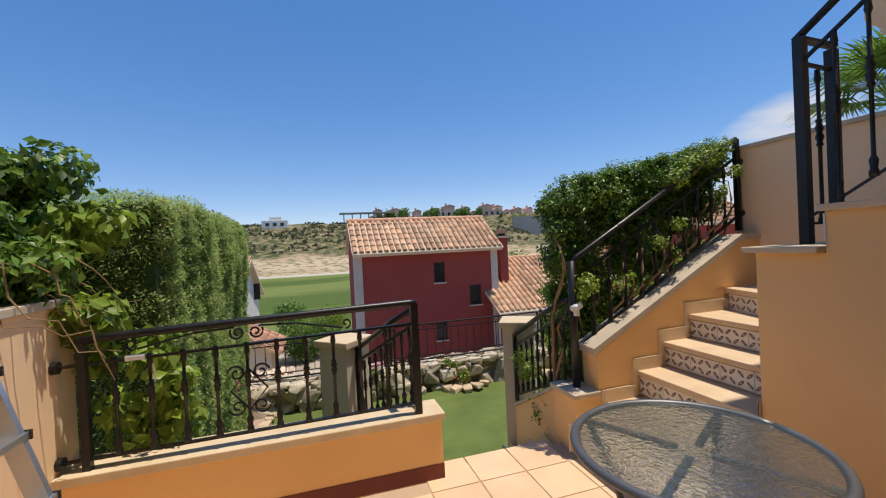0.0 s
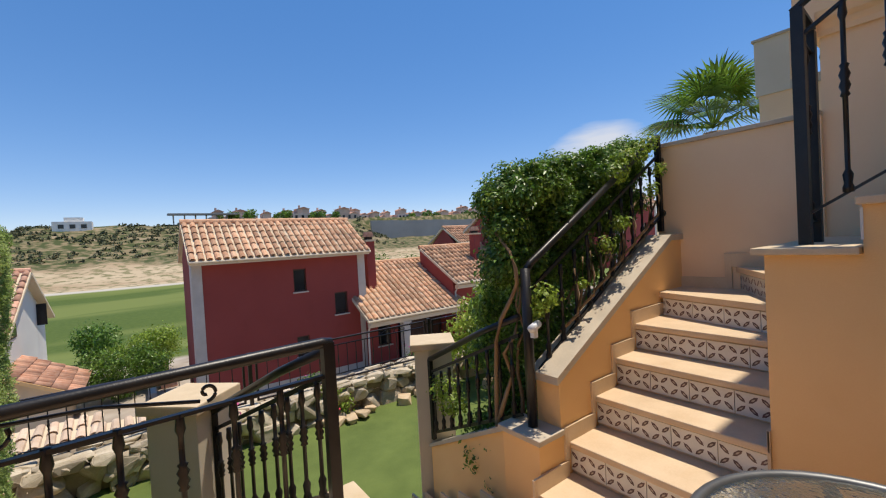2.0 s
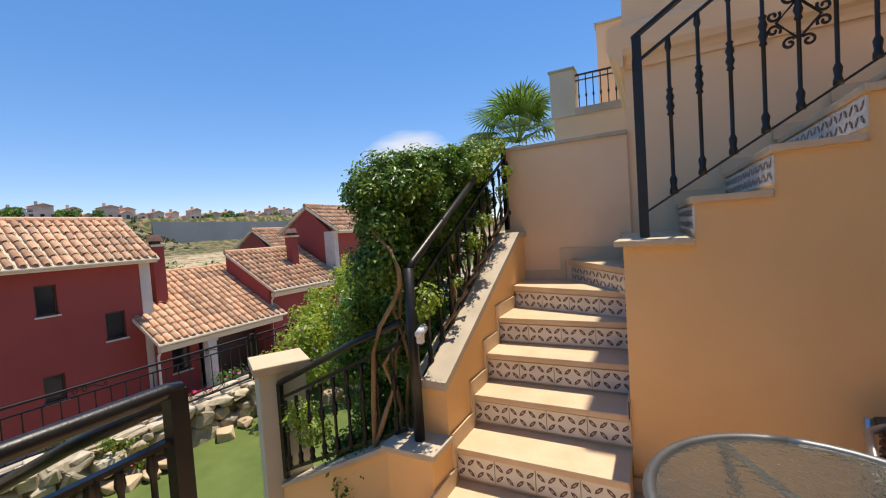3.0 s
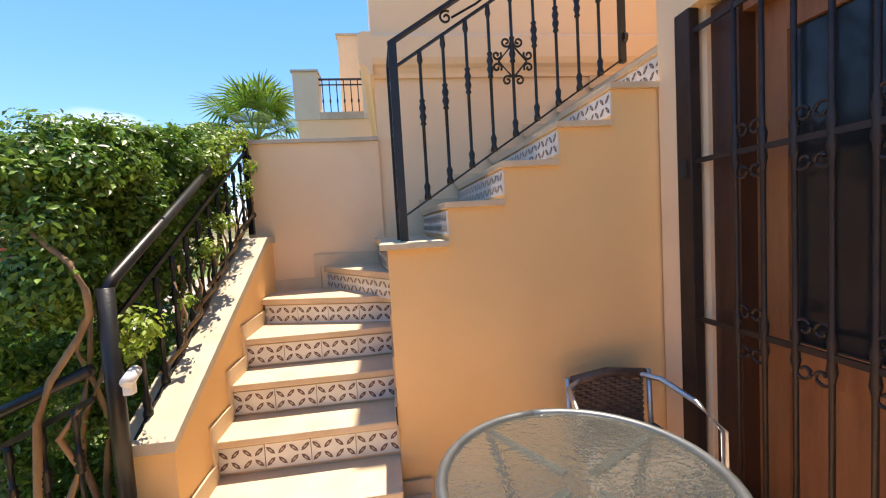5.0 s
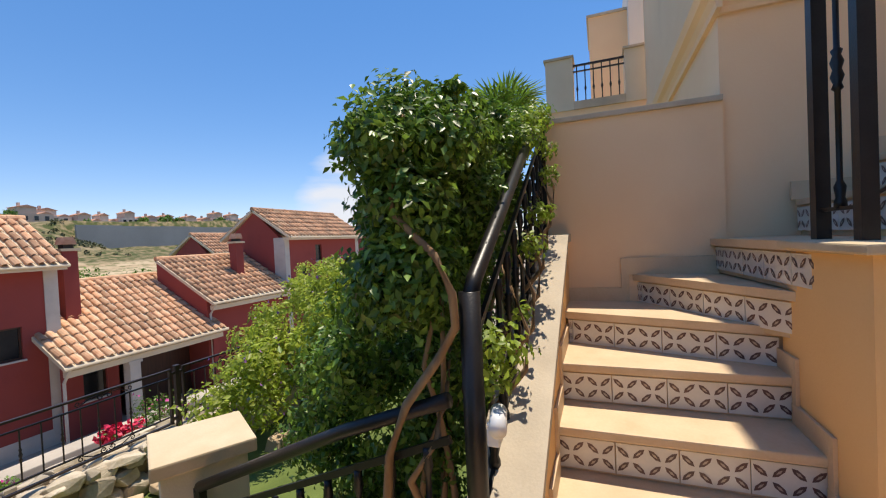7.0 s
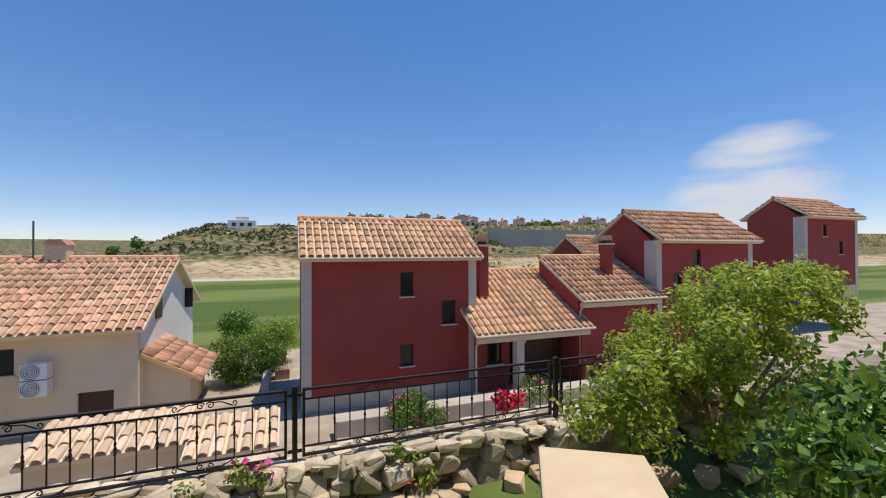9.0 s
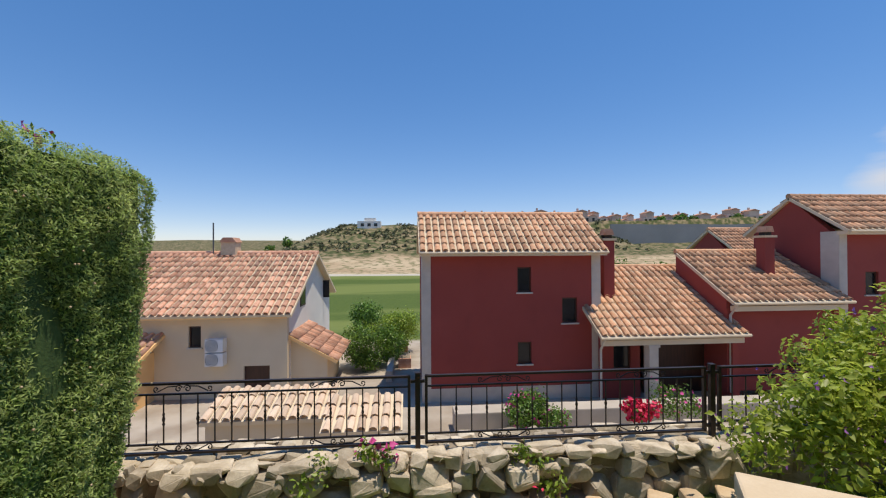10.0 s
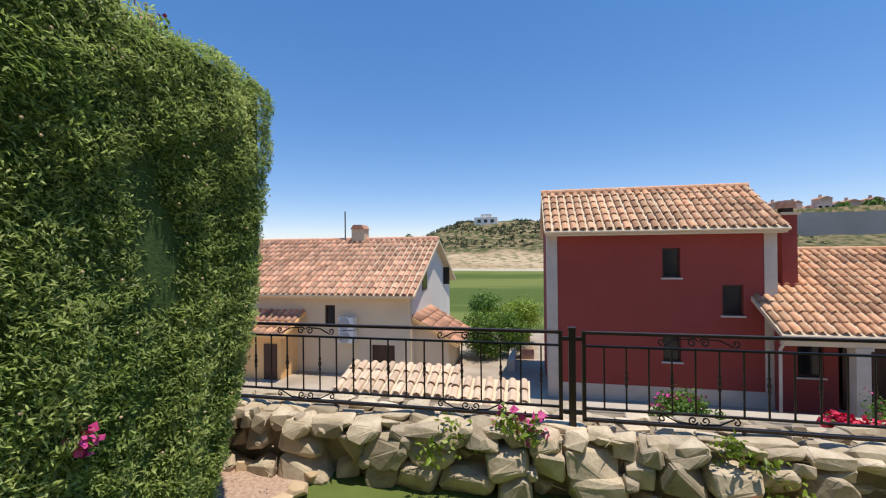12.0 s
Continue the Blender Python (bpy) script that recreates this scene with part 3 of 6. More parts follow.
CORNICE = [(0, 2.57), (0.025, 2.57), (0.03, 2.60), (0.05, 2.63), (0.08, 2.65), (0.10, 2.69), (0.10, 2.84), (0.07, 2.87), (0, 2.87)]
Y_CORNER = S_Y0 + 0.02
solid("cornice", prism(bmesh.new(), [(4.28 - d, z) for d, z in CORNICE], "y", -3.0, Y_CORNER), CREAM, "cream moulded cornice on the house wall", "cornice")
solid("cornice_return", prism(bmesh.new(), [(Y_CORNER + d, z) for d, z in CORNICE], "x", 4.18, 7.6), CREAM, "cream moulded cornice round the house corner", "cornice")


def facade():
    t = thing("house_facade", (1.2, 1.6, FLOOR), "pale rendered house front with a wide doorway", "house front", kind="structure")
    part("wall", boxed(2.92, 3.04, DOOR_Y - 0.3, DOOR_Y, LAWN_Z, 5.2), CREAM, t)
    part("wall", boxed(-2.0, 0.25, DOOR_Y - 0.3, DOOR_Y, LAWN_Z, 5.2), CREAM, t)
    part("wall", boxed(0.25, 2.92, DOOR_Y - 0.3, DOOR_Y, 2.35, 5.2), CREAM, t)
    part("wall", boxed(2.80, 3.04, -3.0, DOOR_Y - 0.3, LAWN_Z, 5.2), CREAM, t)
    part("wall", boxed(-2.0, -1.7, -3.0, DOOR_Y - 0.3, LAWN_Z, 5.2), CREAM, t)
    part("wall", boxed(-2.0, 3.04, -3.3, -3.0, LAWN_Z, 5.2), CREAM, t)
    return t


facade()
solid("ceiling", boxed(-1.7, 2.8, -3.0, DOOR_Y - 0.3, 2.5, 2.6), WHITE, "plain white ceiling of the room behind the doorway", "ceiling")
solid("room_floor", boxed(-1.7, 2.8, -3.0, DOOR_Y - 0.35, FLOOR - 0.1, FLOOR), TILE, "tiled floor of the room behind the doorway", "floor")


# ---- neighbouring houses ----
TP, TL = 0.24, 0.40


def tile_mesh(name, mat, w=TP, l=TL):
    """One clay barrel tile: local x across, local y up the slope, z out of the roof."""
    vs, fs = [], []
    for j, (yy, k, lift) in enumerate(((0, 1.0, 0.035), (l * 1.12, 0.86, 0.0))):
        for rr in (0.0, 0.014):
            for i in range(6):
                a = math.pi * i / 5
                vs.append((math.cos(a) * (w * 0.40 - rr) * k, yy, math.sin(a) * (w * 0.34 - rr) * k + lift))
    for i in range(5):
        fs += [(i, i + 1, 13 + i, 12 + i), (i, 6 + i, 7 + i, i + 1)]
    me = bpy.data.meshes.new(name)
    me.from_pydata(vs, [], fs)
    me.materials.append(mat)
    return me


def roof_slope(parent, origin, along, up, width, length, tile_me, mat, base_mat, pieces, seed=1):
    """A tiled slope: origin is the eave's start, along the eave and up the slope are unit vectors."""
    o, a, u = Vector(origin), Vector(along).normalized(), Vector(up).normalized()
    nrm = a.cross(u).normalized()
    g = np.random.default_rng(seed)
    bm = bmesh.new()
    lo = [o, o + a * width, o + a * width + u * length, o + u * length]
    top = [bm.verts.new(p + nrm * 0.005) for p in lo]
    bot = [bm.verts.new(p - nrm * 0.10) for p in lo]
    bm.faces.new(top), bm.faces.new(bot)
    for i in range(4):
        bm.faces.new((top[i], top[(i + 1) % 4], bot[(i + 1) % 4], bot[i]))
    bmesh.ops.recalc_face_normals(bm, faces=bm.faces)
    roof = part("roof", bm, base_mat, parent, "clay barrel tile roof")
    inv = world_of(roof).inverted()
    cols, rows = int(width / TP), int(length / TL)
    co = np.zeros(len(tile_me.vertices) * 3)
    tile_me.vertices.foreach_get("co", co)
    co = co.reshape(-1, 3)
    polys = np.array([p.vertices[:] for p in tile_me.polygons])
    vs, fs, k = [], [], 0
    rot = np.array([a, u, nrm]).T
    for r in range(rows):
        for c in range(cols):
            p = o + a * ((c + 0.5) * width / cols) + u * (r * length / rows) + nrm * float(g.uniform(0, 0.012))
            tw = float(g.normal(0, 0.03))
            rz = np.array([[math.cos(tw), -math.sin(tw), 0], [math.sin(tw), math.cos(tw), 0], [0, 0, 1]])
            mr = rot @ rz
            if r * cols + c < pieces:
                ob = new("roof_tile", tile_me)
                ob.parent = roof
                m = Matrix([[*map(float, mr[i]), p[i]] for i in range(3)] + [[0, 0, 0, 1]])
                ob.matrix_local = inv @ m
            else:
                vs.append(co @ mr.T + np.array(p))
                fs.append(polys + k * len(co))
                k += 1
    if vs:
        ob = raw("roof_tiles", np.concatenate(vs), np.concatenate(fs), mat, roof)
        tagged(ob, kind="stuff")
    return roof


def window(parent, x0, x1, y, z0, z1, frame_mat=DARKWOOD, sill_mat=QUOIN, depth=0.12):
    """A dark window set back in the wall that faces -y."""
    w = thing("window", ((x0 + x1) / 2, y, z0))
    w.parent = parent
    w.location = Vector(w.location) - parent.location
    bm = bmesh.new()
    for a in ((x0, x0 + 0.045, z0, z1), (x1 - 0.045, x1, z0, z1), (x0 + 0.045, x1 - 0.045, z0, z0 + 0.05), (x0 + 0.045, x1 - 0.045, z1 - 0.05, z1)):
        box(bm, a[0], a[1], y + depth - 0.05, y + depth, a[2], a[3])
    part("frame", bm, frame_mat, w)
    part("pane", boxed(x0 + 0.04, x1 - 0.04, y + depth - 0.02, y + depth - 0.01, z0 + 0.04, z1 - 0.04), DARKGLASS, w)
    part("sill", boxed(x0 - 0.05, x1 + 0.05, y - 0.05, y + depth, z0 - 0.05, z0, bevel=0.006), sill_mat, w)
    return w


def wall_with_holes(x0, x1, y, z0, z1, holes, thick=0.25):
    """One wall facing -y with rectangular holes (x0, x1, z0, z1) right through it."""
    bm = bmesh.new()
    xs = sorted({x0, x1, *[v for h in holes for v in h[:2]]})
    zs = sorted({z0, z1, *[v for h in holes for v in h[2:]]})
    v = {(x, z): bm.verts.new((x, y, z)) for x in xs for z in zs}
    for a, b in zip(xs, xs[1:]):
        for c, d in zip(zs, zs[1:]):
            mx, mz = (a + b) / 2, (c + d) / 2
            if not any(h[0] < mx < h[1] and h[2] < mz < h[3] for h in holes):
                bm.faces.new((v[a, c], v[b, c], v[b, d], v[a, d]))
    r = bmesh.ops.extrude_face_region(bm, geom=bm.faces[:])
    bmesh.ops.translate(bm, vec=(0, thick, 0), verts=[q for q in r["geom"] if isinstance(q, bmesh.types.BMVert)])
    bmesh.ops.recalc_face_normals(bm, faces=bm.faces)
    return bm


def gable_side(bm, x0, x1, y0, y1, z0, ze, yr, zr):
    return prism(bm, [(y0, z0), (y1, z0), (y1, ze), (yr, zr), (y0, ze)], "x", x0, x1)


PALECLAY = material("bleached_clay_tile", (0.58, 0.40, 0.27), (0.74, 0.58, 0.43), 0.9, 3, 40, 0.3, vary=0.2, per_island=True)
pale_me = tile_mesh("roof_tile_pale", material("bleached_clay_tile_piece", (0.58, 0.40, 0.27), (0.74, 0.58, 0.43), 0.9, 3, 40, 0.3, vary=0.2))
clay_me, clayr_me = tile_mesh("roof_tile", CLAY_P), tile_mesh("roof_tile_red", CLAYR_P)


def gable_roof(t, x0, x1, ye, ze, yr, zr, tile, mat, base, pieces, back=True, seed=1):
    up = Vector((0, yr - ye, zr - ze))
    roof_slope(t, (x0, ye, ze), (1, 0, 0), up, x1 - x0, up.length, tile, mat, base, pieces, seed)
    if back:
        yb = 2 * yr - ye
        up2 = Vector((0, yr - yb, zr - ze))
        roof_slope(t, (x1, yb, ze), (-1, 0, 0), up2, x1 - x0, up2.length, tile, mat, base, 0, seed + 1)
    n = int((x1 - x0) / 0.42)
    pts, rs = [], []
    for i in range(n):
        xa, xb = x0 + (x1 - x0) * i / n, x0 + (x1 - x0) * (i + 0.97) / n
        pts += [(xa, yr, zr + 0.03), (xb, yr, zr + 0.045)]
        rs += [0.115, 0.09]
    bm = tube(bmesh.new(), pts, rs, 10)
    part("ridge", bm, tile.materials[0], t, "row of clay ridge tiles")


def chimney(t, x, y, z0, z1, w=0.5):
    c = part("chimney", boxed(x - w / 2, x + w / 2, y - w / 2, y + w / 2, z0, z1), RED, t, "red rendered chimney with a tiled hood")
    part("chimney_hood", boxed(x - w / 2 - 0.06, x + w / 2 + 0.06, y - w / 2 - 0.06, y + w / 2 + 0.06, z1, z1 + 0.08), CAPSTONE, c)
    part("chimney_hood", prism(bmesh.new(), [(x - w / 2, z1 + 0.2), (x + w / 2, z1 + 0.2), (x + w * 0.3, z1 + 0.42), (x - w * 0.3, z1 + 0.42)], "y", y - w / 2, y + w / 2), CLAYR, c)
    part("chimney_vent", boxed(x - w / 2 + 0.06, x + w / 2 - 0.06, y - w / 2 + 0.06, y + w / 2 - 0.06, z1 + 0.08, z1 + 0.2), DARK, c)
    return c


def red_house(label, dx=0.0, dz=0.0, wins=((5.64, 6.12, -0.11, 0.75), (7.20, 7.74, -1.18, -0.31), (5.64, 6.12, -2.55, -1.80)), pieces=300, x0=2.40, x1=8.55, y=18.2, ye=17.75, yr=19.85, ze=1.28, zr=2.66, stack=None):
    t = thing("town_house", (x0 + dx, y, STREET + dz), label, "house", "red town houses")
    zb = STREET + dz - 0.3
    hs = [(a + dx, b + dx, c + dz, d + dz) for a, b, c, d in wins]
    part("wall", wall_with_holes(x0 + dx + 0.28, x1 + dx - 0.3, y, zb, ze + dz - 0.02, hs), RED, t, "dark red rendered wall")
    for xa, xb in ((x0 + dx, x0 + dx + 0.28), (x1 + dx - 0.3, x1 + dx)):
        part("quoin", boxed(xa, xb, y - 0.025, y + 0.3, zb, ze + dz - 0.02), QUOIN, t, "grey stucco corner strip")
    yb = 2 * yr - y
    for xa, xb in ((x0 + dx + 0.003, x0 + dx + 0.25), (x1 + dx - 0.25, x1 + dx - 0.003)):
        part("wall", gable_side(bmesh.new(), xa, xb, y + 0.3, yb, zb, ze + dz, yr, zr + dz - 0.12), RED, t)
    part("wall", boxed(x0 + dx + 0.25, x1 + dx - 0.25, yb - 0.25, yb, zb, ze + dz), RED, t)
    part("room_dark", boxed(x0 + dx + 0.3, x1 + dx - 0.3, y + 0.6, y + 0.65, zb, ze + dz), DARK, t)
    part("eave_board", boxed(x0 + dx - 0.06, x1 + dx + 0.06, ye + 0.02, y + 0.02, ze + dz - 0.14, ze + dz - 0.02), BEIGE, t, "cream eave board")
    part("base_band", boxed(x0 + dx + 0.28, x1 + dx - 0.3, y - 0.012, y, zb, STREET + dz + 0.45), QUOIN, t)
    gable_roof(t, x0 + dx - 0.12, x1 + dx + 0.12, ye, ze + dz, yr, zr + dz, clay_me, CLAY, BEIGE, pieces)
    for h in hs:
        window(t, h[0], h[1], y, h[2], h[3])
    for px in (x0 + dx - 0.02, x1 + dx - 0.005):
        part("quoin", boxed(px, px + 0.025, y - 0.02, y + 0.62, zb, ze + dz - 0.02), QUOIN, t)
    part("gutter", tube(bmesh.new(), [(x0 + dx - 0.1, ye - 0.03, ze + dz - 0.03), (x1 + dx + 0.1, ye - 0.03, ze + dz - 0.03)], 0.04, 8), BEIGE, t)
    cx, cy, cz = stack or (x1 + dx + 0.56, y + 0.6, 1.66 + dz)
    chimney(t, cx, cy, STREET + dz, cz, 0.38)
    return t


def carport(label, x0, x1, ye, ze, yr, zr, dz=0.0, pieces=300, win=None):
    t = thing("carport", (x0, ye, STREET + dz), label, "carport", "tiled carports")
    zb = STREET + dz - 0.3
    up = Vector((0, yr - ye, zr - ze))
    roof_slope(t, (x0, ye, ze), (1, 0, 0), up, x1 - x0, up.length, clay_me, CLAY, BEIGE, pieces, 5)
    part("ridge", tube(bmesh.new(), [(x0, yr, zr + 0.03), (x1, yr, zr + 0.03)], 0.1, 10), CLAY, t)
    part("beam", boxed(x0 + 0.1, x1 - 0.1, ye + 0.08, ye + 0.28, ze - 0.30, ze - 0.13), BEIGE, t)
    for px in () if win else (x0 + 1.62,):
        part("post", boxed(px, px + 0.30, ye + 0.10, ye + 0.40, zb, ze - 0.30), QUOIN, t)
        part("post_cap", boxed(px - 0.04, px + 0.34, ye + 0.06, ye + 0.44, ze - 0.38, ze - 0.301), QUOIN, t)
    part("gutter", tube(bmesh.new(), [(x0 - 0.03, ye - 0.03, ze - 0.04), (x1 + 0.03, ye - 0.03, ze - 0.04)], 0.05, 8), BEIGE, t, "pale gutter along the eave")
    part("downpipe", tube(bmesh.new(), [(x0 + 0.12, ye - 0.02, ze - 0.05), (x0 + 0.12, ye + 0.3, ze - 0.45), (x0 + 0.12, ye + 0.3, zb)], 0.04, 8), QUOIN, t)
    for px, py in ((x1 - 0.25, ye + 0.4), (x0 + 0.02, ye + 0.35)) if win else ((x1 - 0.25, ye + 0.4),):
        k = (zr - ze) / (yr - ye)
        part("wall", prism(bmesh.new(), [(py, zb), (yr - 0.02, zb), (yr - 0.02, zr - 0.12), (py, ze + (py - ye) * k - 0.1)], "x", px, px + 0.25), RED, t)
    hole = [(x0 + 1.0, x0 + 1.62, STREET + dz + 0.98, STREET + dz + 1.86)]
    part("wall", wall_with_holes(x0 + 0.55, x0 + 1.95, ye + 1.2, zb, ze + 0.35, hole), RED, t)
    part("wall", boxed(x0 + 1.95, x1, yr - 0.3, yr, zb, zr - 0.2), RED, t)
    if win:
        part("wall", boxed(x0 + 0.3, x1 - 0.25, ye + 0.45, ye + 0.7, zb, ze - 0.12), RED, t)
    part("wall", boxed(x0 + 1.7, x0 + 1.95, ye + 1.45, yr - 0.3, zb, ze + 0.4), RED, t)
    window(t, *hole[0][:2], ye + 1.2, *hole[0][2:])
    # added dark board across the bay; its colour stands for the carport's deep shade
    part("shade_panel", boxed(x0 + 2.3, x1 - 0.3, ye + 1.6, ye + 1.66, zb, ze + 0.3), DARKWOOD, t, "dark panel standing in for the shade inside the carport")
    return t


red_house("three-storey dark red town house with clay roof")
carport("red carport with clay tile roof on grey posts", 7.92, 12.85, 16.8, -1.40, 20.5, 0.62)
red_house("red town house higher up the street", dz=0.67, wins=((18.95, 19.45, 0.05, 0.88), (17.75, 18.25, -0.95, -0.15)), pieces=0, x0=16.76, x1=22.9, y=17.45, ye=17.02, yr=19.2, zr=2.66, stack=(15.1, 18.6, 1.75))
carport("red carport with clay roof beside the upper house", 12.5, 16.75, 17.0, -0.42, 19.95, 1.22, 0.6, 0, True)
red_house("distant red town house at the street's end", dz=2.45, pieces=0, x0=33.1, x1=39.0, y=20.65, ye=20.2, yr=22.4, wins=((35.0, 35.5, 0, 0.8), (36.8, 37.3, -1.2, -0.3)))
red_house("red house with a clay roof behind the carports", dz=0.03, pieces=0, x0=20.6, x1=26.6, y=26.9, ye=26.4, yr=28.5, zr=2.55, wins=((22.0, 22.5, 0, 0.8),))


def white_house():
    t = thing("villa", (-2.0, 19.7, STREET - 0.6), "pale villa, cream on its shaded front, weathered clay roof", "house")
    zb, y, ye, ze, yr, zr, x1 = STREET - 1.0, 19.3, 18.8, -0.83, 23.1, 1.24, -2.32
    hole = [(-5.63, -5.22, -1.98, -1.24), (-3.80, -2.92, -3.95, -2.66)]
    # beige front against white gable: shaded and sunlit sides put into the render colours
    part("wall", wall_with_holes(-14.0, x1, y, zb, ze + 0.05, hole), BEIGE, t, "rendered front wall, toned cream for its shaded side")
    part("gable", gable_side(bmesh.new(), x1 - 0.25, x1, y + 0.252, 2 * yr - y, zb, ze + 0.2, yr, zr - 0.1), WHITE, t, "rendered gable, kept white for its sunlit side")
    part("wall", boxed(-14.0, x1 - 0.3, 2 * yr - y - 0.25, 2 * yr - y, zb, ze), WHITE, t)
    part("eave_board", boxed(-14.0, x1 + 0.1, ye + 0.03, y, ze - 0.12, ze - 0.02), OCHRE, t, "ochre eave board")
    gable_roof(t, -14.0, x1 + 0.28, ye, ze, yr, zr, clayr_me, CLAYR, BEIGE, 300, seed=9)
    window(t, *hole[0][:2], y, *hole[0][2:])
    d = part("door", boxed(-3.80, -2.92, y + 0.1, y + 0.14, -3.95, -2.66), DARKWOOD, t, "dark wooden door")
    # gable window
    w = thing("window", (x1, 21.4, -0.8))
    w.parent = t
    w.location = Vector((x1, 21.4, -0.8)) - t.location
    part("frame", boxed(x1 - 0.02, x1 + 0.02, 21.0, 21.8, -0.85, 0.0), DARKWOOD, w)
    part("pane", boxed(x1 + 0.015, x1 + 0.025, 21.08, 21.72, -0.78, -0.08), DARKGLASS, w)
    # porch at the gable
    part("porch_wall", prism(bmesh.new(), [(x1 - 0.02, zb), (x1 + 1.3, zb), (x1 + 1.3, -2.55), (x1 - 0.02, -1.75)], "y", 19.75, 22.2), BEIGE, t)
    roof_slope(t, (x1 + 1.72, 19.45, -2.62), (0, 1, 0), (-1, 0, 0.56), 3.0, 2.0, clayr_me, CLAYR, OCHRE, 0, 12)
    part("chimney", boxed(-6.1, -5.5, 22.8, 23.4, 1.2, 1.75), CAPSTONE, t)
    part("chimney_hood", prism(bmesh.new(), [(-6.15, 1.75), (-5.45, 1.75), (-5.6, 1.95), (-6.0, 1.95)], "y", 22.75, 23.45), CLAYR, t)
    part("aerial", tube(bmesh.new(), [(-6.5, 23.0, 1.2), (-6.5, 23.0, 2.6)], 0.03, 6), GREYMETAL, t)
    # lean-to porch by the hedge end of the front
    part("porch_wall", boxed(-8.6, -6.75, y - 1.1, y, zb, -2.1), OCHRE, t)
    roof_slope(t, (-9.0, y - 1.5, -2.12), (1, 0, 0), (0, 1, 0.42), 2.6, 1.6, clayr_me, CLAYR, OCHRE, 0, 13)
    part("door", boxed(-7.4, -6.9, y - 1.14, y - 1.09, zb, -2.5), DARKWOOD, t, "brown wooden door")
    part("balcony_rail", boxed(x1, x1 + 0.3, 25.3, 25.36, -0.95, -0.1), IRON, t)
    return t


white_house()


def aircon(z):
    t = thing("air_conditioner", (-4.65, 19.15, z), "white outdoor air conditioning unit on the wall", "air conditioner", "stacked air conditioners")
    part("case", boxed(-4.95, -4.35, 18.97, 19.295, z, z + 0.45, bevel=0.02), PLASTIC, t)
    bm = bmesh.new()
    for r in (0.20, 0.15, 0.10, 0.05):
        tube(bm, [(-4.72 + r * math.cos(a * math.tau / 20), 18.96, z + 0.225 + r * math.sin(a * math.tau / 20)) for a in range(21)], 0.008, 5)
    part("fan_guard", bm, GREYMETAL, t, "dark round fan guard")
    return t


aircon(-2.09), aircon(-2.57)


def tiled_low_wall():
    t = thing("courtyard_wall", (-2.0, 14.5, STREET), "cream courtyard wall with a clay tile top", "wall")
    part("wall_body", boxed(-2.7, 0.1, 14.3, 15.2, STREET - 0.3, -2.50), BEIGE, t)
    roof_slope(t, (-2.8, 14.15, -2.54), (1, 0, 0), (0, 1.3, 0.35), 2.95, 1.35, pale_me, PALECLAY, BEIGE, 200, 21)
    part("wall_body", boxed(0.1, 1.7, 13.75, 14.7, STREET - 0.3, -2.60), BEIGE, t)
    roof_slope(t, (0.0, 13.6, -2.64), (1, 0, 0), (0, 1.3, 0.35), 1.8, 1.35, pale_me, PALECLAY, BEIGE, 200, 22)
    for mx in (0.30, 0.48):
        part("meter_box", boxed(mx, mx + 0.13, 13.72, 13.752, -2.95, -2.8, bevel=0.006), PLASTIC, t, "small white meter box")
    return t


tiled_low_wall()
solid("pale_wall", boxed(-9.0, -2.3, 12.2, 12.5, STREET - 0.3, -2.20, bevel=0.02), BEIGE, "pale rendered garden wall below the fence", "wall")
bm = bmesh.new()
box(bm, 3.2, 22.0, 15.8, 16.4, STREET - 0.2, STREET + 0.55, bevel=0.03)
solid("street_wall", bm, PATH_PALE, "low sunlit pale wall in front of the red house", "wall")

solid("drive_wall", boxed(1.05, 1.3, 20.5, 31.0, STREET - 0.3, STREET + 0.42, bevel=0.02), PATH_PALE, "low pale wall along the drive", "wall")
for k, (x, y) in enumerate(((1.75, 22.6), (1.6, 25.5))):
    t = thing("planter", (x, y, STREET), "square terracotta planter with small plants", "planter", "drive planters")
    part("tub", boxed(x - 0.28, x + 0.28, y - 0.28, y + 0.28, STREET, STREET + 0.42, bevel=0.02), CLAYR, t)
    part("soil", boxed(x - 0.24, x + 0.24, y - 0.24, y + 0.24, STREET + 0.42, STREET + 0.43), EARTH, t)

# ---- far hill: villa, pergola, housing ----
def far_block(x, y, w, d, h, mat, label, cat, group=""):
    z = land(x, y) - 1.0
    t = thing("far_house", (x, y, z), label, cat, group)
    part("wall", boxed(x - w / 2, x + w / 2, y - d / 2, y + d / 2, z, z + h + 1), mat, t)
    return t, z + h + 1


t, z = far_block(-16.3, 196, 10.5, 6, 2.9, WHITE, "flat-roofed white villa on the hilltop", "villa")
part("upper_storey", boxed(-18.5, -13.5, 194, 199, z, z + 1.5), WHITE, t)
for k in range(3):
    part("window", boxed(-20 + 3 * k, -18.5 + 3 * k, 192.9, 193.05, z - 2.4, z - 1.0), DARKGLASS, t)


def pergola():
    z = land(22, 205)
    t = thing("pergola", (22, 205, z), "bare concrete frame of an unfinished building", "building frame")
    for x in range(14, 37, 4):
        part("post", boxed(x - 0.25, x + 0.25, 205, 205.5, z - 3, z + 4.2), GREYWALL, t)
    part("slab", boxed(12, 38, 203, 208, z + 4.2, z + 4.8), GREYWALL, t)


pergola()
g = random.Random(4)


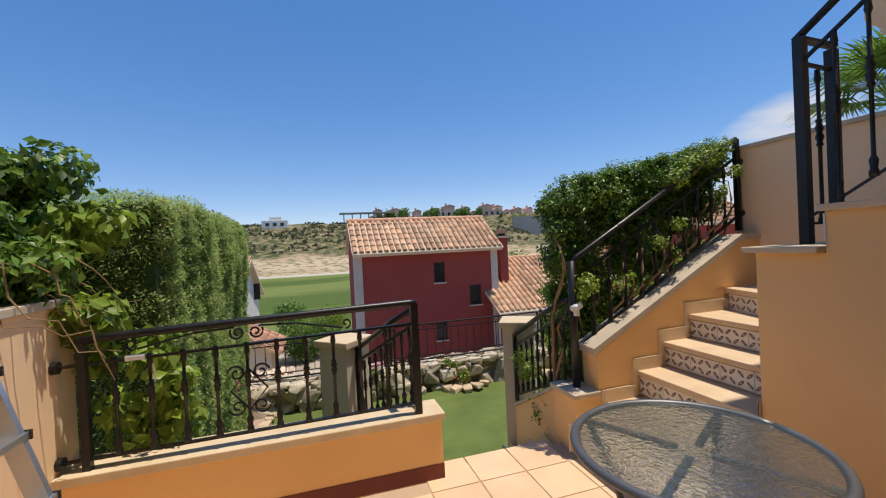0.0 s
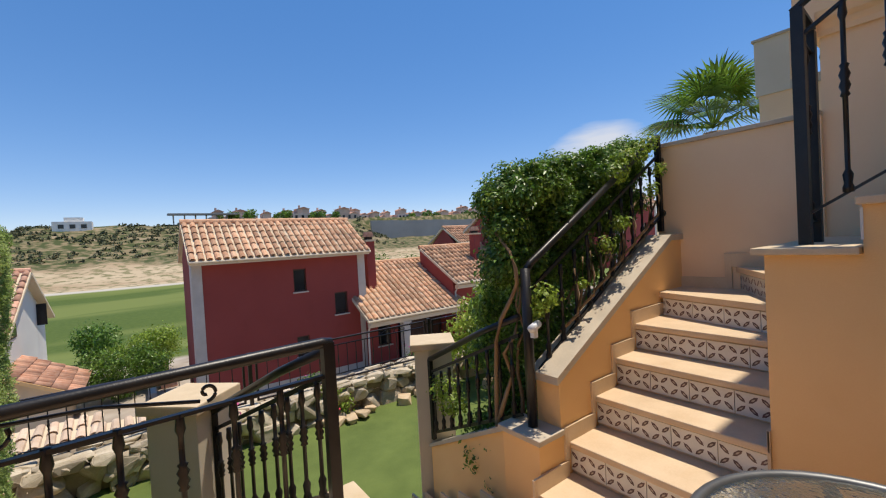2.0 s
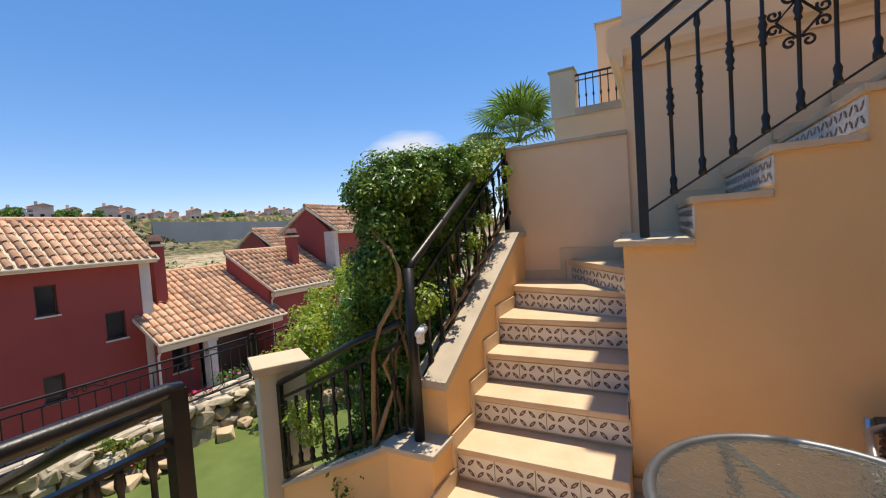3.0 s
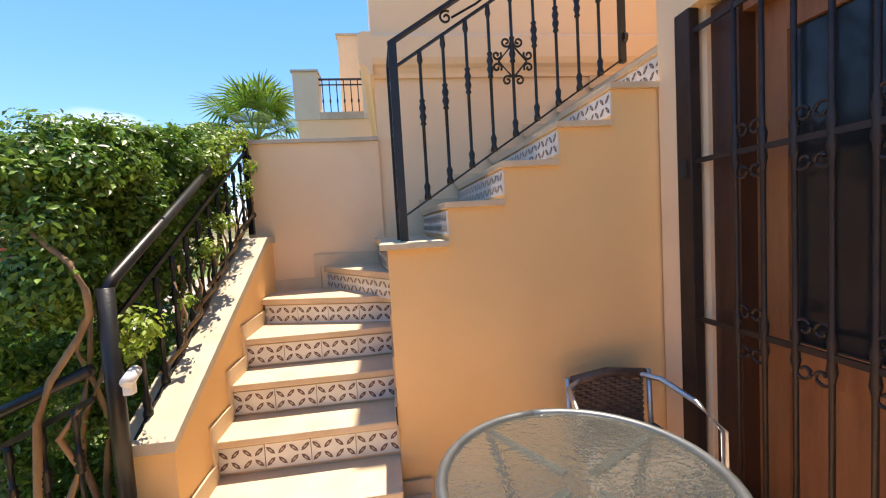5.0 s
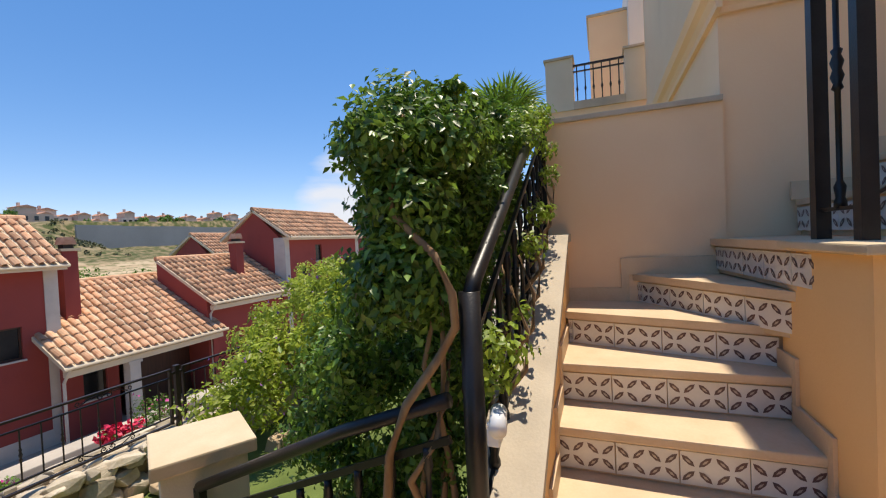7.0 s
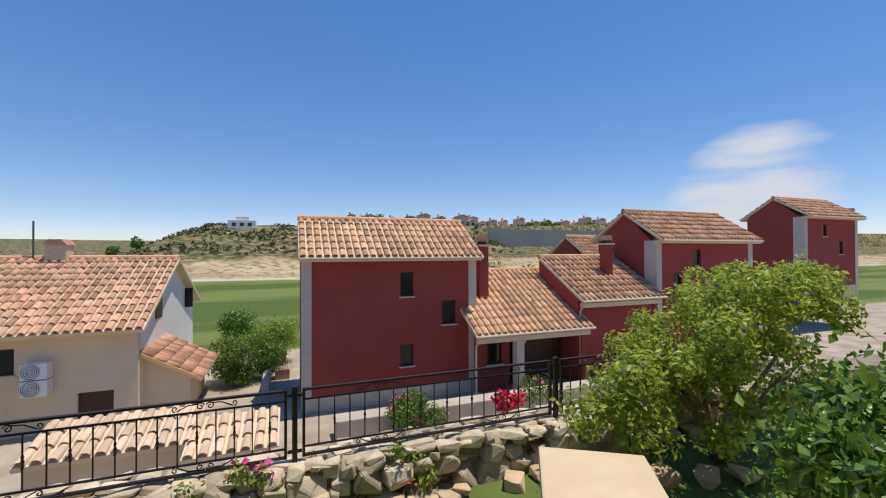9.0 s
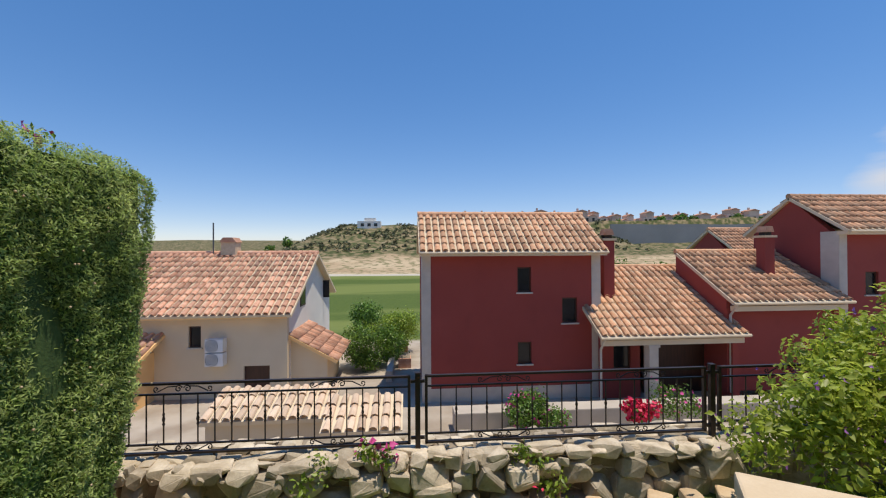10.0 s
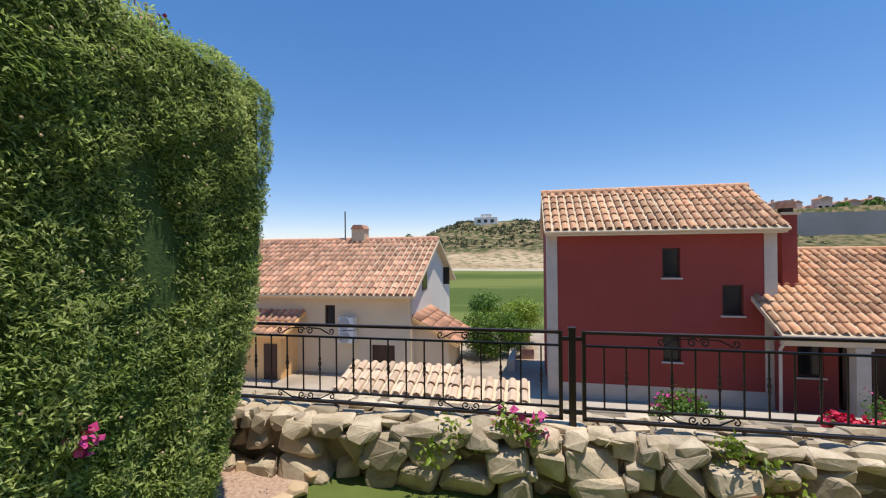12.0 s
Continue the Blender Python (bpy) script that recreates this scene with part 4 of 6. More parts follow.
def hill_house(x, y, dz):
    w = g.uniform(8, 15)
    h = g.uniform(2.2, 4.2)
    t, z = far_block(x, y, w, 8, h + dz, FARHOUSE, "small terracotta hillside house with stepped storeys", "house", "hillside houses")
    part("storey", boxed(x - w * 0.3, x + w * 0.15, y - 3, y + 3, z, z + 2.6), FARHOUSE, t)
    part("roof", prism(bmesh.new(), [(x - w * 0.34, z + 2.6), (x + w * 0.19, z + 2.6), (x - w * 0.07, z + 3.7)], "y", y - 3.4, y + 3.4), CLAYR, t)
    part("roof", prism(bmesh.new(), [(x + w * 0.15, z), (x + w * 0.52, z), (x + w * 0.33, z + 1.1)], "y", y - 4, y + 3), CLAYR, t)
    for k in range(4):
        a = x - w * 0.42 + w * 0.24 * k
        part("window", boxed(a, a + 1.3, y - 4.1, y - 3.9, z - 2.6, z - 0.8), DARKGLASS, t)
    part("chimney", boxed(x - w * 0.2, x - w * 0.2 + 0.8, y - 1, y, z + 2.6, z + 4.6), FARHOUSE, t)


for i in range(22):
    x = 34 + 10.2 * i + g.uniform(-2, 2)
    hill_house(x, 222 + g.uniform(-4, 4), g.uniform(-0.8, 0.8))
bm = bmesh.new()
for i in range(9):
    x = 96 + 16 * i
    z = land(x, 187)
    box(bm, x, x + 16, 188, 189, z - 4, 13.8 - 0.2 * (i % 2))
solid("retaining_wall", bm, GREYWALL, "long grey concrete retaining wall on the hill", "wall")


def hill_tree(x, y, r):
    """A far tree of many small clumps."""
    z = land(x, y)
    t = thing("hill_tree", (x, y, z), "small dark tree among the hillside houses", "tree", "hillside trees")
    g2 = np.random.default_rng(int(abs(x) * 7))
    q = g2.normal(0, 1, (160, 3))
    q /= np.linalg.norm(q, axis=1, keepdims=True)
    p = np.array([x, y, z + r * 1.3]) + q * r * g2.uniform(0.5, 1.1, (160, 1))
    v, f = leaf_cloud(p, q, r * 0.5, 0.7, 3, 1.3, 0.1)
    tagged(raw("crown", v, f, LEAF, t), kind="stuff")
    part("trunk", tube(bmesh.new(), [(x, y, z - 1), (x, y, z + r)], [0.3, 0.2], 6), BARK, t)


for i in range(34):
    hill_tree(g.uniform(30, 250), g.uniform(208, 216), g.uniform(1.2, 2.4))
for i in range(16):
    hill_tree(g.uniform(-160, -35), g.uniform(150, 215), g.uniform(1.0, 2.0))


def hill_scrub():
    """Low bushes scattered over the dry hill."""
    gen = np.random.default_rng(77)
    n = 1900
    at = np.stack([gen.uniform(-95, 95, n), gen.uniform(150, 212, n)], axis=1)
    keep = np.array([noise.noise((x * 0.05, y * 0.05, 9)) > -0.12 for x, y in at])
    at = at[keep]
    base = np.array([(x, y, land(x, y)) for x, y in at])
    size = gen.uniform(0.25, 0.8, (len(base), 1))
    k = 14
    d = gen.normal(0, 1, (len(base), k, 3))
    d /= np.linalg.norm(d, axis=2, keepdims=True)
    d[:, :, 2] = np.abs(d[:, :, 2])
    pts = (base[:, None, :] + d * size[:, None, :]).reshape(-1, 3)
    v, f = leaf_cloud(pts, d.reshape(-1, 3), 0.75, 0.6, 78, 1.2, 0.0)
    ob = raw("hill_scrub", v, f, SCRUB)
    tagged(ob, "low grey-green scrub scattered over the dry hillside", "scrub", kind="stuff")


SCRUB = material("grey_green_scrub", (0.07, 0.08, 0.035), (0.17, 0.17, 0.08), 0.8, 0.4, 6, 0.0, vary=0.4, per_island=True)
hill_scrub()


# ---- terrace things ----
def baluster_row(t, pts, h, r=0.0075, bulb=lambda i: True, mat=IRON):
    """Balusters standing at the points, sharing their meshes."""
    made = {}
    for i, p in enumerate(pts):
        k = bool(bulb(i))
        if k not in made:
            made[k] = mesh_of("baluster", baluster_bm(h, r, k), mat)
            made[k].shade_smooth()
        ob = new("baluster", made[k])
        ob.parent = t
        ob.location = Vector(p) - world_of(t).translation


def scroll(t, at, along, pieces, r=0.005, mat=IRON):
    """Flat iron scrollwork: lists of (u, v) points in the plane of along and up."""
    a = Vector(along).normalized()
    for pts in pieces:
        part("scroll", tube(bmesh.new(), [Vector(at) + a * u + Vector((0, 0, v)) for u, v in pts], r, 6), mat, t)


def terrace_rail():
    t = thing("terrace_railing", (0.7, 4.075, 0.475), "black wrought iron railing on the low terrace wall", "railing")
    y = 4.075
    part("handrail", tube(bmesh.new(), [(-0.12, y, 1.10), (0.0, y, 1.113), (1.53, y, 1.145), (1.565, y, 1.138)], 0.021, 12), IRON, t, smooth=True)
    part("upper_bar", bar(bmesh.new(), (X_LEFT, y, 0.985), (1.55, y, 1.02), 0.022, 0.012), IRON, t)
    part("lower_bar", bar(bmesh.new(), (X_LEFT, y, 0.525), (1.55, y, 0.54), 0.022, 0.012), IRON, t)
    part("post", bar(bmesh.new(), (1.55, y, 0.475), (1.55, y, 1.145), 0.042), IRON, t)
    part("post", bar(bmesh.new(), (-0.10, y, 0.475), (-0.10, y, 1.10), 0.035), IRON, t)
    for x in (-0.205,):
        for z in (0.985, 0.525):
            part("wall_rosette", tube(bmesh.new(), [(x - 0.014, y, z), (x + 0.012, y, z)], 0.03, 12), IRON, t)
    baluster_row(t, [(0.03 + 0.149 * i, y, 0.53 + 0.0009 * i) for i in range(10)], 0.48, 0.0085)
    cx, cz = 0.63, 0.76
    pieces = []
    for sx in (-1, 1):
        for sz in (-1, 1):
            pieces.append(scroll_pts(sx * 0.06, sz * 0.09, 0.045, 0.2, 1.3, sx, sz))
        pieces.append([(0, 0.11), (sx * 0.09, 0), (0, -0.11)])
    scroll(t, (cx, y, cz), (1, 0, 0), pieces, 0.006)
    top = []
    for sx in (-1, 1):
        top.append(scroll_pts(sx * 0.045, 0.0, 0.038, 2.6, 1.4, -sx, 1))
        top.append([(sx * 0.06, 0.03), (sx * 0.25, 0.022), (sx * 0.5, -0.03)])
        top.append(scroll_pts(sx * 0.52, -0.005, 0.03, -1.6, 1.0, sx, 1))
    scroll(t, (cx, y, 1.068), (1, 0, 0), top, 0.006)
    return t


terrace_rail()


def slope_rail(name, label, a, b, top_a, top_b, low_a, low_b, n, post=True):
    t = thing(name, (a[0], a[1], low_a), label, "railing", "garden step railings")
    part("handrail", tube(bmesh.new(), [(*a, top_a), ((a[0] * 2 + b[0]) / 3, (a[1] * 2 + b[1]) / 3, top_a + (top_b - top_a) * 0.30), (*b, top_b)], 0.02, 12), IRON, t, smooth=True)
    part("upper_bar", bar(bmesh.new(), (*a, top_a - 0.10), (*b, top_b - 0.10), 0.012, 0.02), IRON, t)
    part("lower_bar", bar(bmesh.new(), (*a, low_a), (*b, low_b), 0.012, 0.02), IRON, t)
    pts = []
    for i in range(n):
        f = (i + 0.6) / n
        pts.append((a[0] + (b[0] - a[0]) * f, a[1] + (b[1] - a[1]) * f, low_a + (low_b - low_a) * f))
    baluster_row(t, pts, top_a - 0.10 - low_a, 0.0085)
    if post:
        part("post", bar(bmesh.new(), (*b, low_b - 0.05), (*b, top_b), 0.03), IRON, t)
    return t


slope_rail("step_railing", "black iron railing sloping down to the pillar", (1.56, 4.13), (1.28, 5.08), 1.10, 0.66, 0.53, 0.06, 9)
slope_rail("step_railing", "black iron railing beside the garden steps", (2.65, 4.13), (2.75, 5.16), 1.06, 0.60, 0.52, 0.03, 9)


def stair_rail():
    """The thick handrail up the first flight, half hidden by the creeper."""
    t = thing("stair_railing", (2.655, 4.065, 0.475), "thick black iron handrail up the first flight", "railing")
    part("post", tube(bmesh.new(), [(2.655, 4.065, 0.475), (2.655, 4.065, 1.33)], 0.027, 14), IRON, t, smooth=True)
    part("handrail", tube(bmesh.new(), [(2.655, 4.065, 1.31), (2.70, 4.065, 1.355), (4.20, 4.065, 2.20)], 0.021, 14), IRON, t, smooth=True)
    part("upper_bar", bar(bmesh.new(), (2.67, 4.065, 1.20), (4.2, 4.065, 2.06), 0.012, 0.02), IRON, t)
    part("lower_bar", bar(bmesh.new(), (2.73, 4.065, 0.76), (4.2, 4.065, 1.60), 0.012, 0.02), IRON, t)
    part("post", bar(bmesh.new(), (4.20, 4.065, 1.48), (4.20, 4.065, 2.20), 0.035), IRON, t)
    for z in (1.62, 2.02):
        part("wall_rosette", tube(bmesh.new(), [(4.2, 4.065, z), (4.239, 4.065, z)], 0.028, 10), IRON, t)
    baluster_row(t, [(2.82 + 0.138 * i, 4.065, 0.81 + 0.0788 * i) for i in range(10)], 0.44, 0.0085)
    return t


stair_rail()


def upper_rail():
    t = thing("upper_railing", (3.27, 3.035, 1.40), "black wrought iron railing along the upper flight", "railing")
    k = RISE2 / GOING2
    x, y0, y1 = 3.27, 3.035, 1.80
    dz = (y0 - y1) * k
    part("post", bar(bmesh.new(), (x, y0, 1.40), (x, y0, 2.385), 0.042), IRON, t)
    part("post", bar(bmesh.new(), (3.51, 3.045, 1.40), (3.51, 3.045, 2.36), 0.042), IRON, t)
    part("handrail", bar(bmesh.new(), (x - 0.02, y0, 2.385), (3.53, 3.045, 2.38), 0.04, 0.016), IRON, t)
    part("upper_bar", bar(bmesh.new(), (x, y0, 2.27), (3.51, 3.045, 2.26), 0.02, 0.012), IRON, t)
    part("lower_bar", bar(bmesh.new(), (x, y0, 1.50), (3.51, 3.045, 1.50), 0.02, 0.012), IRON, t)
    part("handrail", bar(bmesh.new(), (x, y0 + 0.02, 2.385), (x, y1, 2.385 + dz), 0.04, 0.016), IRON, t)
    part("upper_bar", bar(bmesh.new(), (x, y0, 2.27), (x, y1, 2.27 + dz), 0.02, 0.012), IRON, t)
    part("lower_bar", bar(bmesh.new(), (x, y0, 1.52), (x, y1, 1.52 + dz), 0.012, 0.010), IRON, t)
    part("post", bar(bmesh.new(), (x, y1, 1.50 + dz), (x, y1, 2.40 + dz), 0.03), IRON, t)
    part("wall_rosette", tube(bmesh.new(), [(x - 0.0, y1, 1.63 + dz), (x, y1 - 0.02, 1.63 + dz)], 0.03, 10), IRON, t)
    step = 0.1213
    baluster_row(t, [(x, 2.90 - step * i, 1.52 + k * (y0 - 2.90 + step * i)) for i in range(9)] + [(3.395, 3.04, 1.50)], 0.75, 0.0085)
    c = (x, 2.90 - step * 4, 2.30)
    pieces = []
    for sx in (-1, 1):
        pieces.append([(0, 0.085), (sx * 0.075, 0), (0, -0.085)])
        for sz in (-1, 1):
            pieces.append(scroll_pts(sx * 0.032, sz * 0.098, 0.026, -2.4, 1.2, sx, sz, 16))
            pieces.append(scroll_pts(sx * 0.085, sz * 0.032, 0.026, 2.6, 1.2, sx, sz, 16))
    scroll(t, c, (0, -1, 0), pieces, 0.006)
    scroll(t, (x, y0 - 0.28, 2.40 + 0.28 * k - 0.06), (0, -1, 0), [scroll_pts(0, 0, 0.035, 1.0, 1.3), [(0.03, 0.0), (0.16, 0.07), (0.30, 0.17)]], 0.006)
    return t


upper_rail()


def post_sensor():
    t = thing("security_sensor", (2.645, 4.02, 1.0), "small white plastic sensor clipped to the black post", "sensor")
    part("head", tube(bmesh.new(), [(2.60, 3.995, 1.02), (2.675, 4.01, 1.035)], 0.021, 12), PLASTIC, t, smooth=True)
    part("bracket", boxed(2.63, 2.66, 4.0, 4.03, 0.965, 1.02, bevel=0.004), PLASTIC, t)
    return t


post_sensor()


def rail_lamp():
    t = thing("rail_lamp", (0.13, 4.08, 1.0), "small white box lamp wired to the terrace railing", "lamp")
    part("body", boxed(0.08, 0.165, 4.055, 4.085, 0.985, 1.01, bevel=0.004), PLASTIC, t)
    part("cable", tube(bmesh.new(), [(0.16, 4.075, 0.995), (0.19, 4.075, 0.96), (0.20, 4.08, 0.90), (0.195, 4.08, 0.86)], 0.004, 6), PLASTIC, t)
    return t


rail_lamp()


def table():
    cx, cy, z, r = 2.117, 2.669, 0.812, 0.358
    t = thing("patio_table", (cx, cy, FLOOR), "round patio table with rippled glass top", "table")

    def ring(rr, zz):
        return [(cx + rr * math.cos(a * math.tau / 48), cy + rr * math.sin(a * math.tau / 48), zz) for a in range(49)]
    bm = bmesh.new()
    bmesh.ops.create_cone(bm, cap_ends=True, segments=64, radius1=r - 0.012, radius2=r - 0.012, depth=0.006, matrix=Matrix.Translation((cx, cy, z)))
    part("glass_top", bm, GLASS, t, "rippled clear glass")
    part("rim", tube(bmesh.new(), ring(r, z - 0.004), 0.016, 10), GREYMETAL, t, "grey metal rim", smooth=True)
    part("under_ring", tube(bmesh.new(), ring(0.2, 0.42), 0.010, 8), GREYMETAL, t, smooth=True)
    for k in range(4):
        a = k * math.tau / 4 + 0.5
        c, s = math.cos(a), math.sin(a)
        part("leg", tube(bmesh.new(), [(cx + c * 0.35, cy + s * 0.35, z - 0.02), (cx + c * 0.27, cy + s * 0.27, 0.66), (cx + c * 0.2, cy + s * 0.2, 0.42), (cx + c * 0.28, cy + s * 0.28, 0.2), (cx + c * 0.36, cy + s * 0.36, FLOOR)], 0.013, 8), GREYMETAL, t, smooth=True)
        part("bracket", bar(bmesh.new(), (cx + c * 0.05, cy + s * 0.05, z - 0.02), (cx + c * 0.36, cy + s * 0.36, z - 0.02), 0.022, 0.012), GREYMETAL, t)
    return t


table()


def chair():
    cx, cy = 2.72, 2.15
    t = thing("wicker_chair", (cx, cy, FLOOR), "brown wicker chair with bent steel tube arms", "chair")
    part("seat", boxed(cx - 0.25, cx + 0.17, cy - 0.22, cy + 0.22, 0.46, 0.49, bevel=0.012), WICKER, t)
    # woven back: uprights and thin strands
    back = bmesh.new()
    box(back, cx + 0.178, cx + 0.186, cy - 0.165, cy + 0.165, 0.49, 0.72)
    bk = part("backrest", back, WICKER, t, "woven brown wicker back")
    for i in range(17):
        z = 0.50 + 0.0138 * i
        pts = [(cx + 0.182 + 0.007 * (1 if (j + i) % 2 else -1), cy - 0.17 + 0.34 * j / 14, z) for j in range(15)]
        part("strand", tube(bmesh.new(), pts, 0.007, 5), WICKER, bk)
    part("back_frame", tube(bmesh.new(), [(cx - 0.20, cy - 0.26, FLOOR), (cx - 0.19, cy - 0.26, 0.62), (cx - 0.05, cy - 0.26, 0.675), (cx + 0.12, cy - 0.22, 0.715), (cx + 0.19, cy - 0.12, 0.735), (cx + 0.20, cy, 0.742), (cx + 0.19, cy + 0.12, 0.735), (cx + 0.12, cy + 0.22, 0.715), (cx - 0.05, cy + 0.26, 0.675), (cx - 0.19, cy + 0.26, 0.62), (cx - 0.20, cy + 0.26, FLOOR)], 0.013, 10), ALU, t, "bent steel tube", smooth=True)
    part("back_wrap", tube(bmesh.new(), [(cx + 0.175, cy - 0.18, 0.728), (cx + 0.20, cy, 0.742), (cx + 0.175, cy + 0.18, 0.728)], 0.022, 10), WICKER, t, "wicker wrap on the tube", smooth=True)
    for s in (-1, 1):
        part("leg", tube(bmesh.new(), [(cx + 0.18, cy + s * 0.2, 0.742), (cx + 0.17, cy + s * 0.2, 0.46), (cx + 0.24, cy + s * 0.22, FLOOR)], 0.012, 8), ALU, t, smooth=True)
        part("seat_rail", tube(bmesh.new(), [(cx - 0.2, cy + s * 0.27, 0.465), (cx + 0.18, cy + s * 0.2, 0.465)], 0.011, 8), ALU, t)
    return t


chair()


def ladder():
    t = thing("ladder", (0.25, 3.2, FLOOR), "aluminium ladder leaning on the cream side wall", "ladder")
    foot, top = Vector((0.26, 0, FLOOR)), Vector((-0.20, 0, 1.6))
    d = top - foot
    for y in (3.40, 2.98):
        part("stile", bar(bmesh.new(), foot + Vector((0, y, 0)), top + Vector((0, y, 0)), 0.024, 0.06), ALU, t)
        part("rubber_foot", boxed(0.24, 0.30, y - 0.02, y + 0.02, FLOOR, FLOOR + 0.04, bevel=0.004), DARK, t)
    for i in range(6):
        p = foot + d * ((0.16 + 0.235 * i) / d.length)
        tread = part("rung", boxed(p.x - 0.04, p.x + 0.04, 2.98, 3.415, p.z - 0.012, p.z + 0.012, bevel=0.003), ALU, t)
        part("rung_end", boxed(p.x - 0.045, p.x + 0.045, 3.413, 3.422, p.z - 0.016, p.z + 0.016), DARK, tread)
    return t


ladder()


def grille_door():
    t = thing("door_1", (2.2, 1.7, FLOOR), "red-brown wooden glazed door behind an iron grille", "door", kind="structure")
    part("frame", boxed(2.66, 2.80, 1.52, 1.68, FLOOR, 2.33), DARKWOOD, t)
    part("frame", boxed(1.60, 1.68, 1.52, 1.66, FLOOR, 2.33), WOOD, t)
    part("frame", boxed(1.68, 2.66, 1.52, 1.66, 2.25, 2.33), WOOD, t)
    leaf = part("leaf", wall_with_holes(1.68, 2.66, 1.56, FLOOR + 0.01, 2.25, [(1.80, 2.53, 0.95, 2.12), (1.80, 2.53, 0.25, 0.82)], 0.045), WOOD, t)
    part("pane", boxed(1.79, 2.54, 1.58, 1.586, 0.94, 2.13), DARKGLASS, leaf)
    part("panel", boxed(1.79, 2.54, 1.575, 1.59, 0.24, 0.83), WOOD, leaf)
    part("handle", tube(bmesh.new(), [(2.60, 1.56, 1.08), (2.60, 1.50, 1.08), (2.50, 1.50, 1.08)], 0.01, 8), IRON, leaf)
    part("reveal", boxed(2.80, 2.92, 1.50, 1.70, FLOOR, 2.35), CREAM, t)
    gr = part("grille", boxed(2.825, 2.915, 1.715, 1.765, FLOOR, 2.35, bevel=0.004), RUSTY, t, "dark iron grille")
    for z in (0.2, 0.98, 1.69, 2.25):
        part("cross_bar", boxed(1.62, 2.83, 1.735, 1.747, z - 0.011, z + 0.011), RUSTY, gr)
    for i in range(9):
        x = 2.62 - 0.118 * i
        ob = part("bar", tube(bmesh.new(), [(x, 1.741, q) for q in (0.12, 0.9, 0.93, 0.98, 1.03, 1.06, 1.62, 1.65, 1.69, 1.74, 1.77, 2.3)], [0.009, 0.009, 0.016, 0.011, 0.016, 0.009, 0.009, 0.016, 0.011, 0.016, 0.009, 0.009], 8), RUSTY, gr, smooth=True)
    for x in (2.56, 2.325, 2.09):
        for z in (0.98, 1.69):
            for sx in (-1, 1):
                for sz in (-1, 1):
                    part("scroll", tube(bmesh.new(), [(x + u, 1.741, z + v) for u, v in scroll_pts(sx * 0.03, sz * 0.075, 0.04, -1.2, 1.15, sx, sz, 16)], 0.006, 6), RUSTY, gr)
    part("lock", boxed(2.85, 2.88, 1.765, 1.785, 1.62, 1.70, bevel=0.004), DARK, gr)
    return t


grille_door()


# ---- garden wall, fence, stones ----
def rock_me(seed, mat=ROCK):
    g = np.random.default_rng(seed)
    bm = bmesh.new()
    for p in g.uniform(-1, 1, (22, 3)):
        p = np.sign(p) * np.abs(p) ** 0.55 * 0.5
        bm.verts.new(p / max(1.0, np.linalg.norm(p) * 1.45))
    r = bmesh.ops.convex_hull(bm, input=bm.verts)
    bmesh.ops.delete(bm, geom=[v for v in r["geom_interior"] if isinstance(v, bmesh.types.BMVert)], context="VERTS")
    bmesh.ops.bevel(bm, geom=bm.edges[:], offset=0.035, segments=1, affect="EDGES")
    for v in bm.verts:
        v.co += Vector(noise.noise_vector(v.co * 3 + Vector((seed, 0, 0)))) * 0.05
    co = np.array([v.co[:] for v in bm.verts])
    lo, hi = co.min(0), co.max(0)
    for v in bm.verts:
        v.co = Vector(((np.array(v.co) - lo) / (hi - lo) - 0.5).tolist())
    return mesh_of("stone", bm, mat)


FENCE_Y, TOP_Z = 8.075, -0.40


def stone_wall():
    t = thing("stone_wall", (3.0, 8.0, LAWN_Z), "rubble limestone retaining wall under the fence", "wall", kind="structure")
    part("core", boxed(-1.2, 12.0, 8.0, 8.42, LAWN_Z - 0.3, TOP_Z - 0.035), EARTH, t)
    g = random.Random(11)
    kinds = [rock_me(k) for k in range(12)]

    def put(x, y, z, w, d, h, tilt=8):
        ob = new("stone", kinds[g.randrange(12)])
        ob.parent = t
        ob.matrix_local = Matrix.Translation(Vector((x, y, z)) - t.location) @ pose(0, 0, 0, g.uniform(-tilt, tilt), g.uniform(-tilt, tilt), g.choice((0, 180)) + g.uniform(-9, 9)) @ Matrix.Diagonal((w, d, h, 1))
    # big rounded stones below, flatter ones on them, thin slabs along the top
    for row, (z0, z1, wa, wb) in enumerate(((LAWN_Z - 0.06, -0.655, 0.20, 0.38), (-0.67, -0.50, 0.17, 0.36), (-0.515, TOP_Z - 0.005, 0.12, 0.30))):
        x = -1.1 + 0.09 * row
        while x < 8.6:
            w = g.uniform(wa, wb)
            put(x + w / 2, 7.99 + g.uniform(-0.04, 0.02) + 0.012 * row, (z0 + z1) / 2 + g.uniform(-0.02, 0.02), w * 1.07, 0.30, (z1 - z0) * g.uniform(1.05, 1.35), 9)
            if g.random() < 0.3:
                put(x, 7.90, z1 + g.uniform(-0.01, 0.02), 0.09, 0.12, 0.07, 25)
            x += w
    for y in (7.97, 8.07, 8.20, 8.33):
        x = -1.0
        while x < 8.0:
            w = g.uniform(0.12, 0.34)
            put(x + w / 2, y + g.uniform(-0.03, 0.03), TOP_Z - 0.022 + g.uniform(-0.014, 0.012) - (0.015 if y < 8.0 else 0), w * 1.05, g.uniform(0.12, 0.18), 0.075, 7)
            x += w
    return t


stone_wall()


FENCE = thing("garden_fence", (2.035, FENCE_Y, TOP_Z), "dark iron fence with scrolls on the stone wall", "fence")


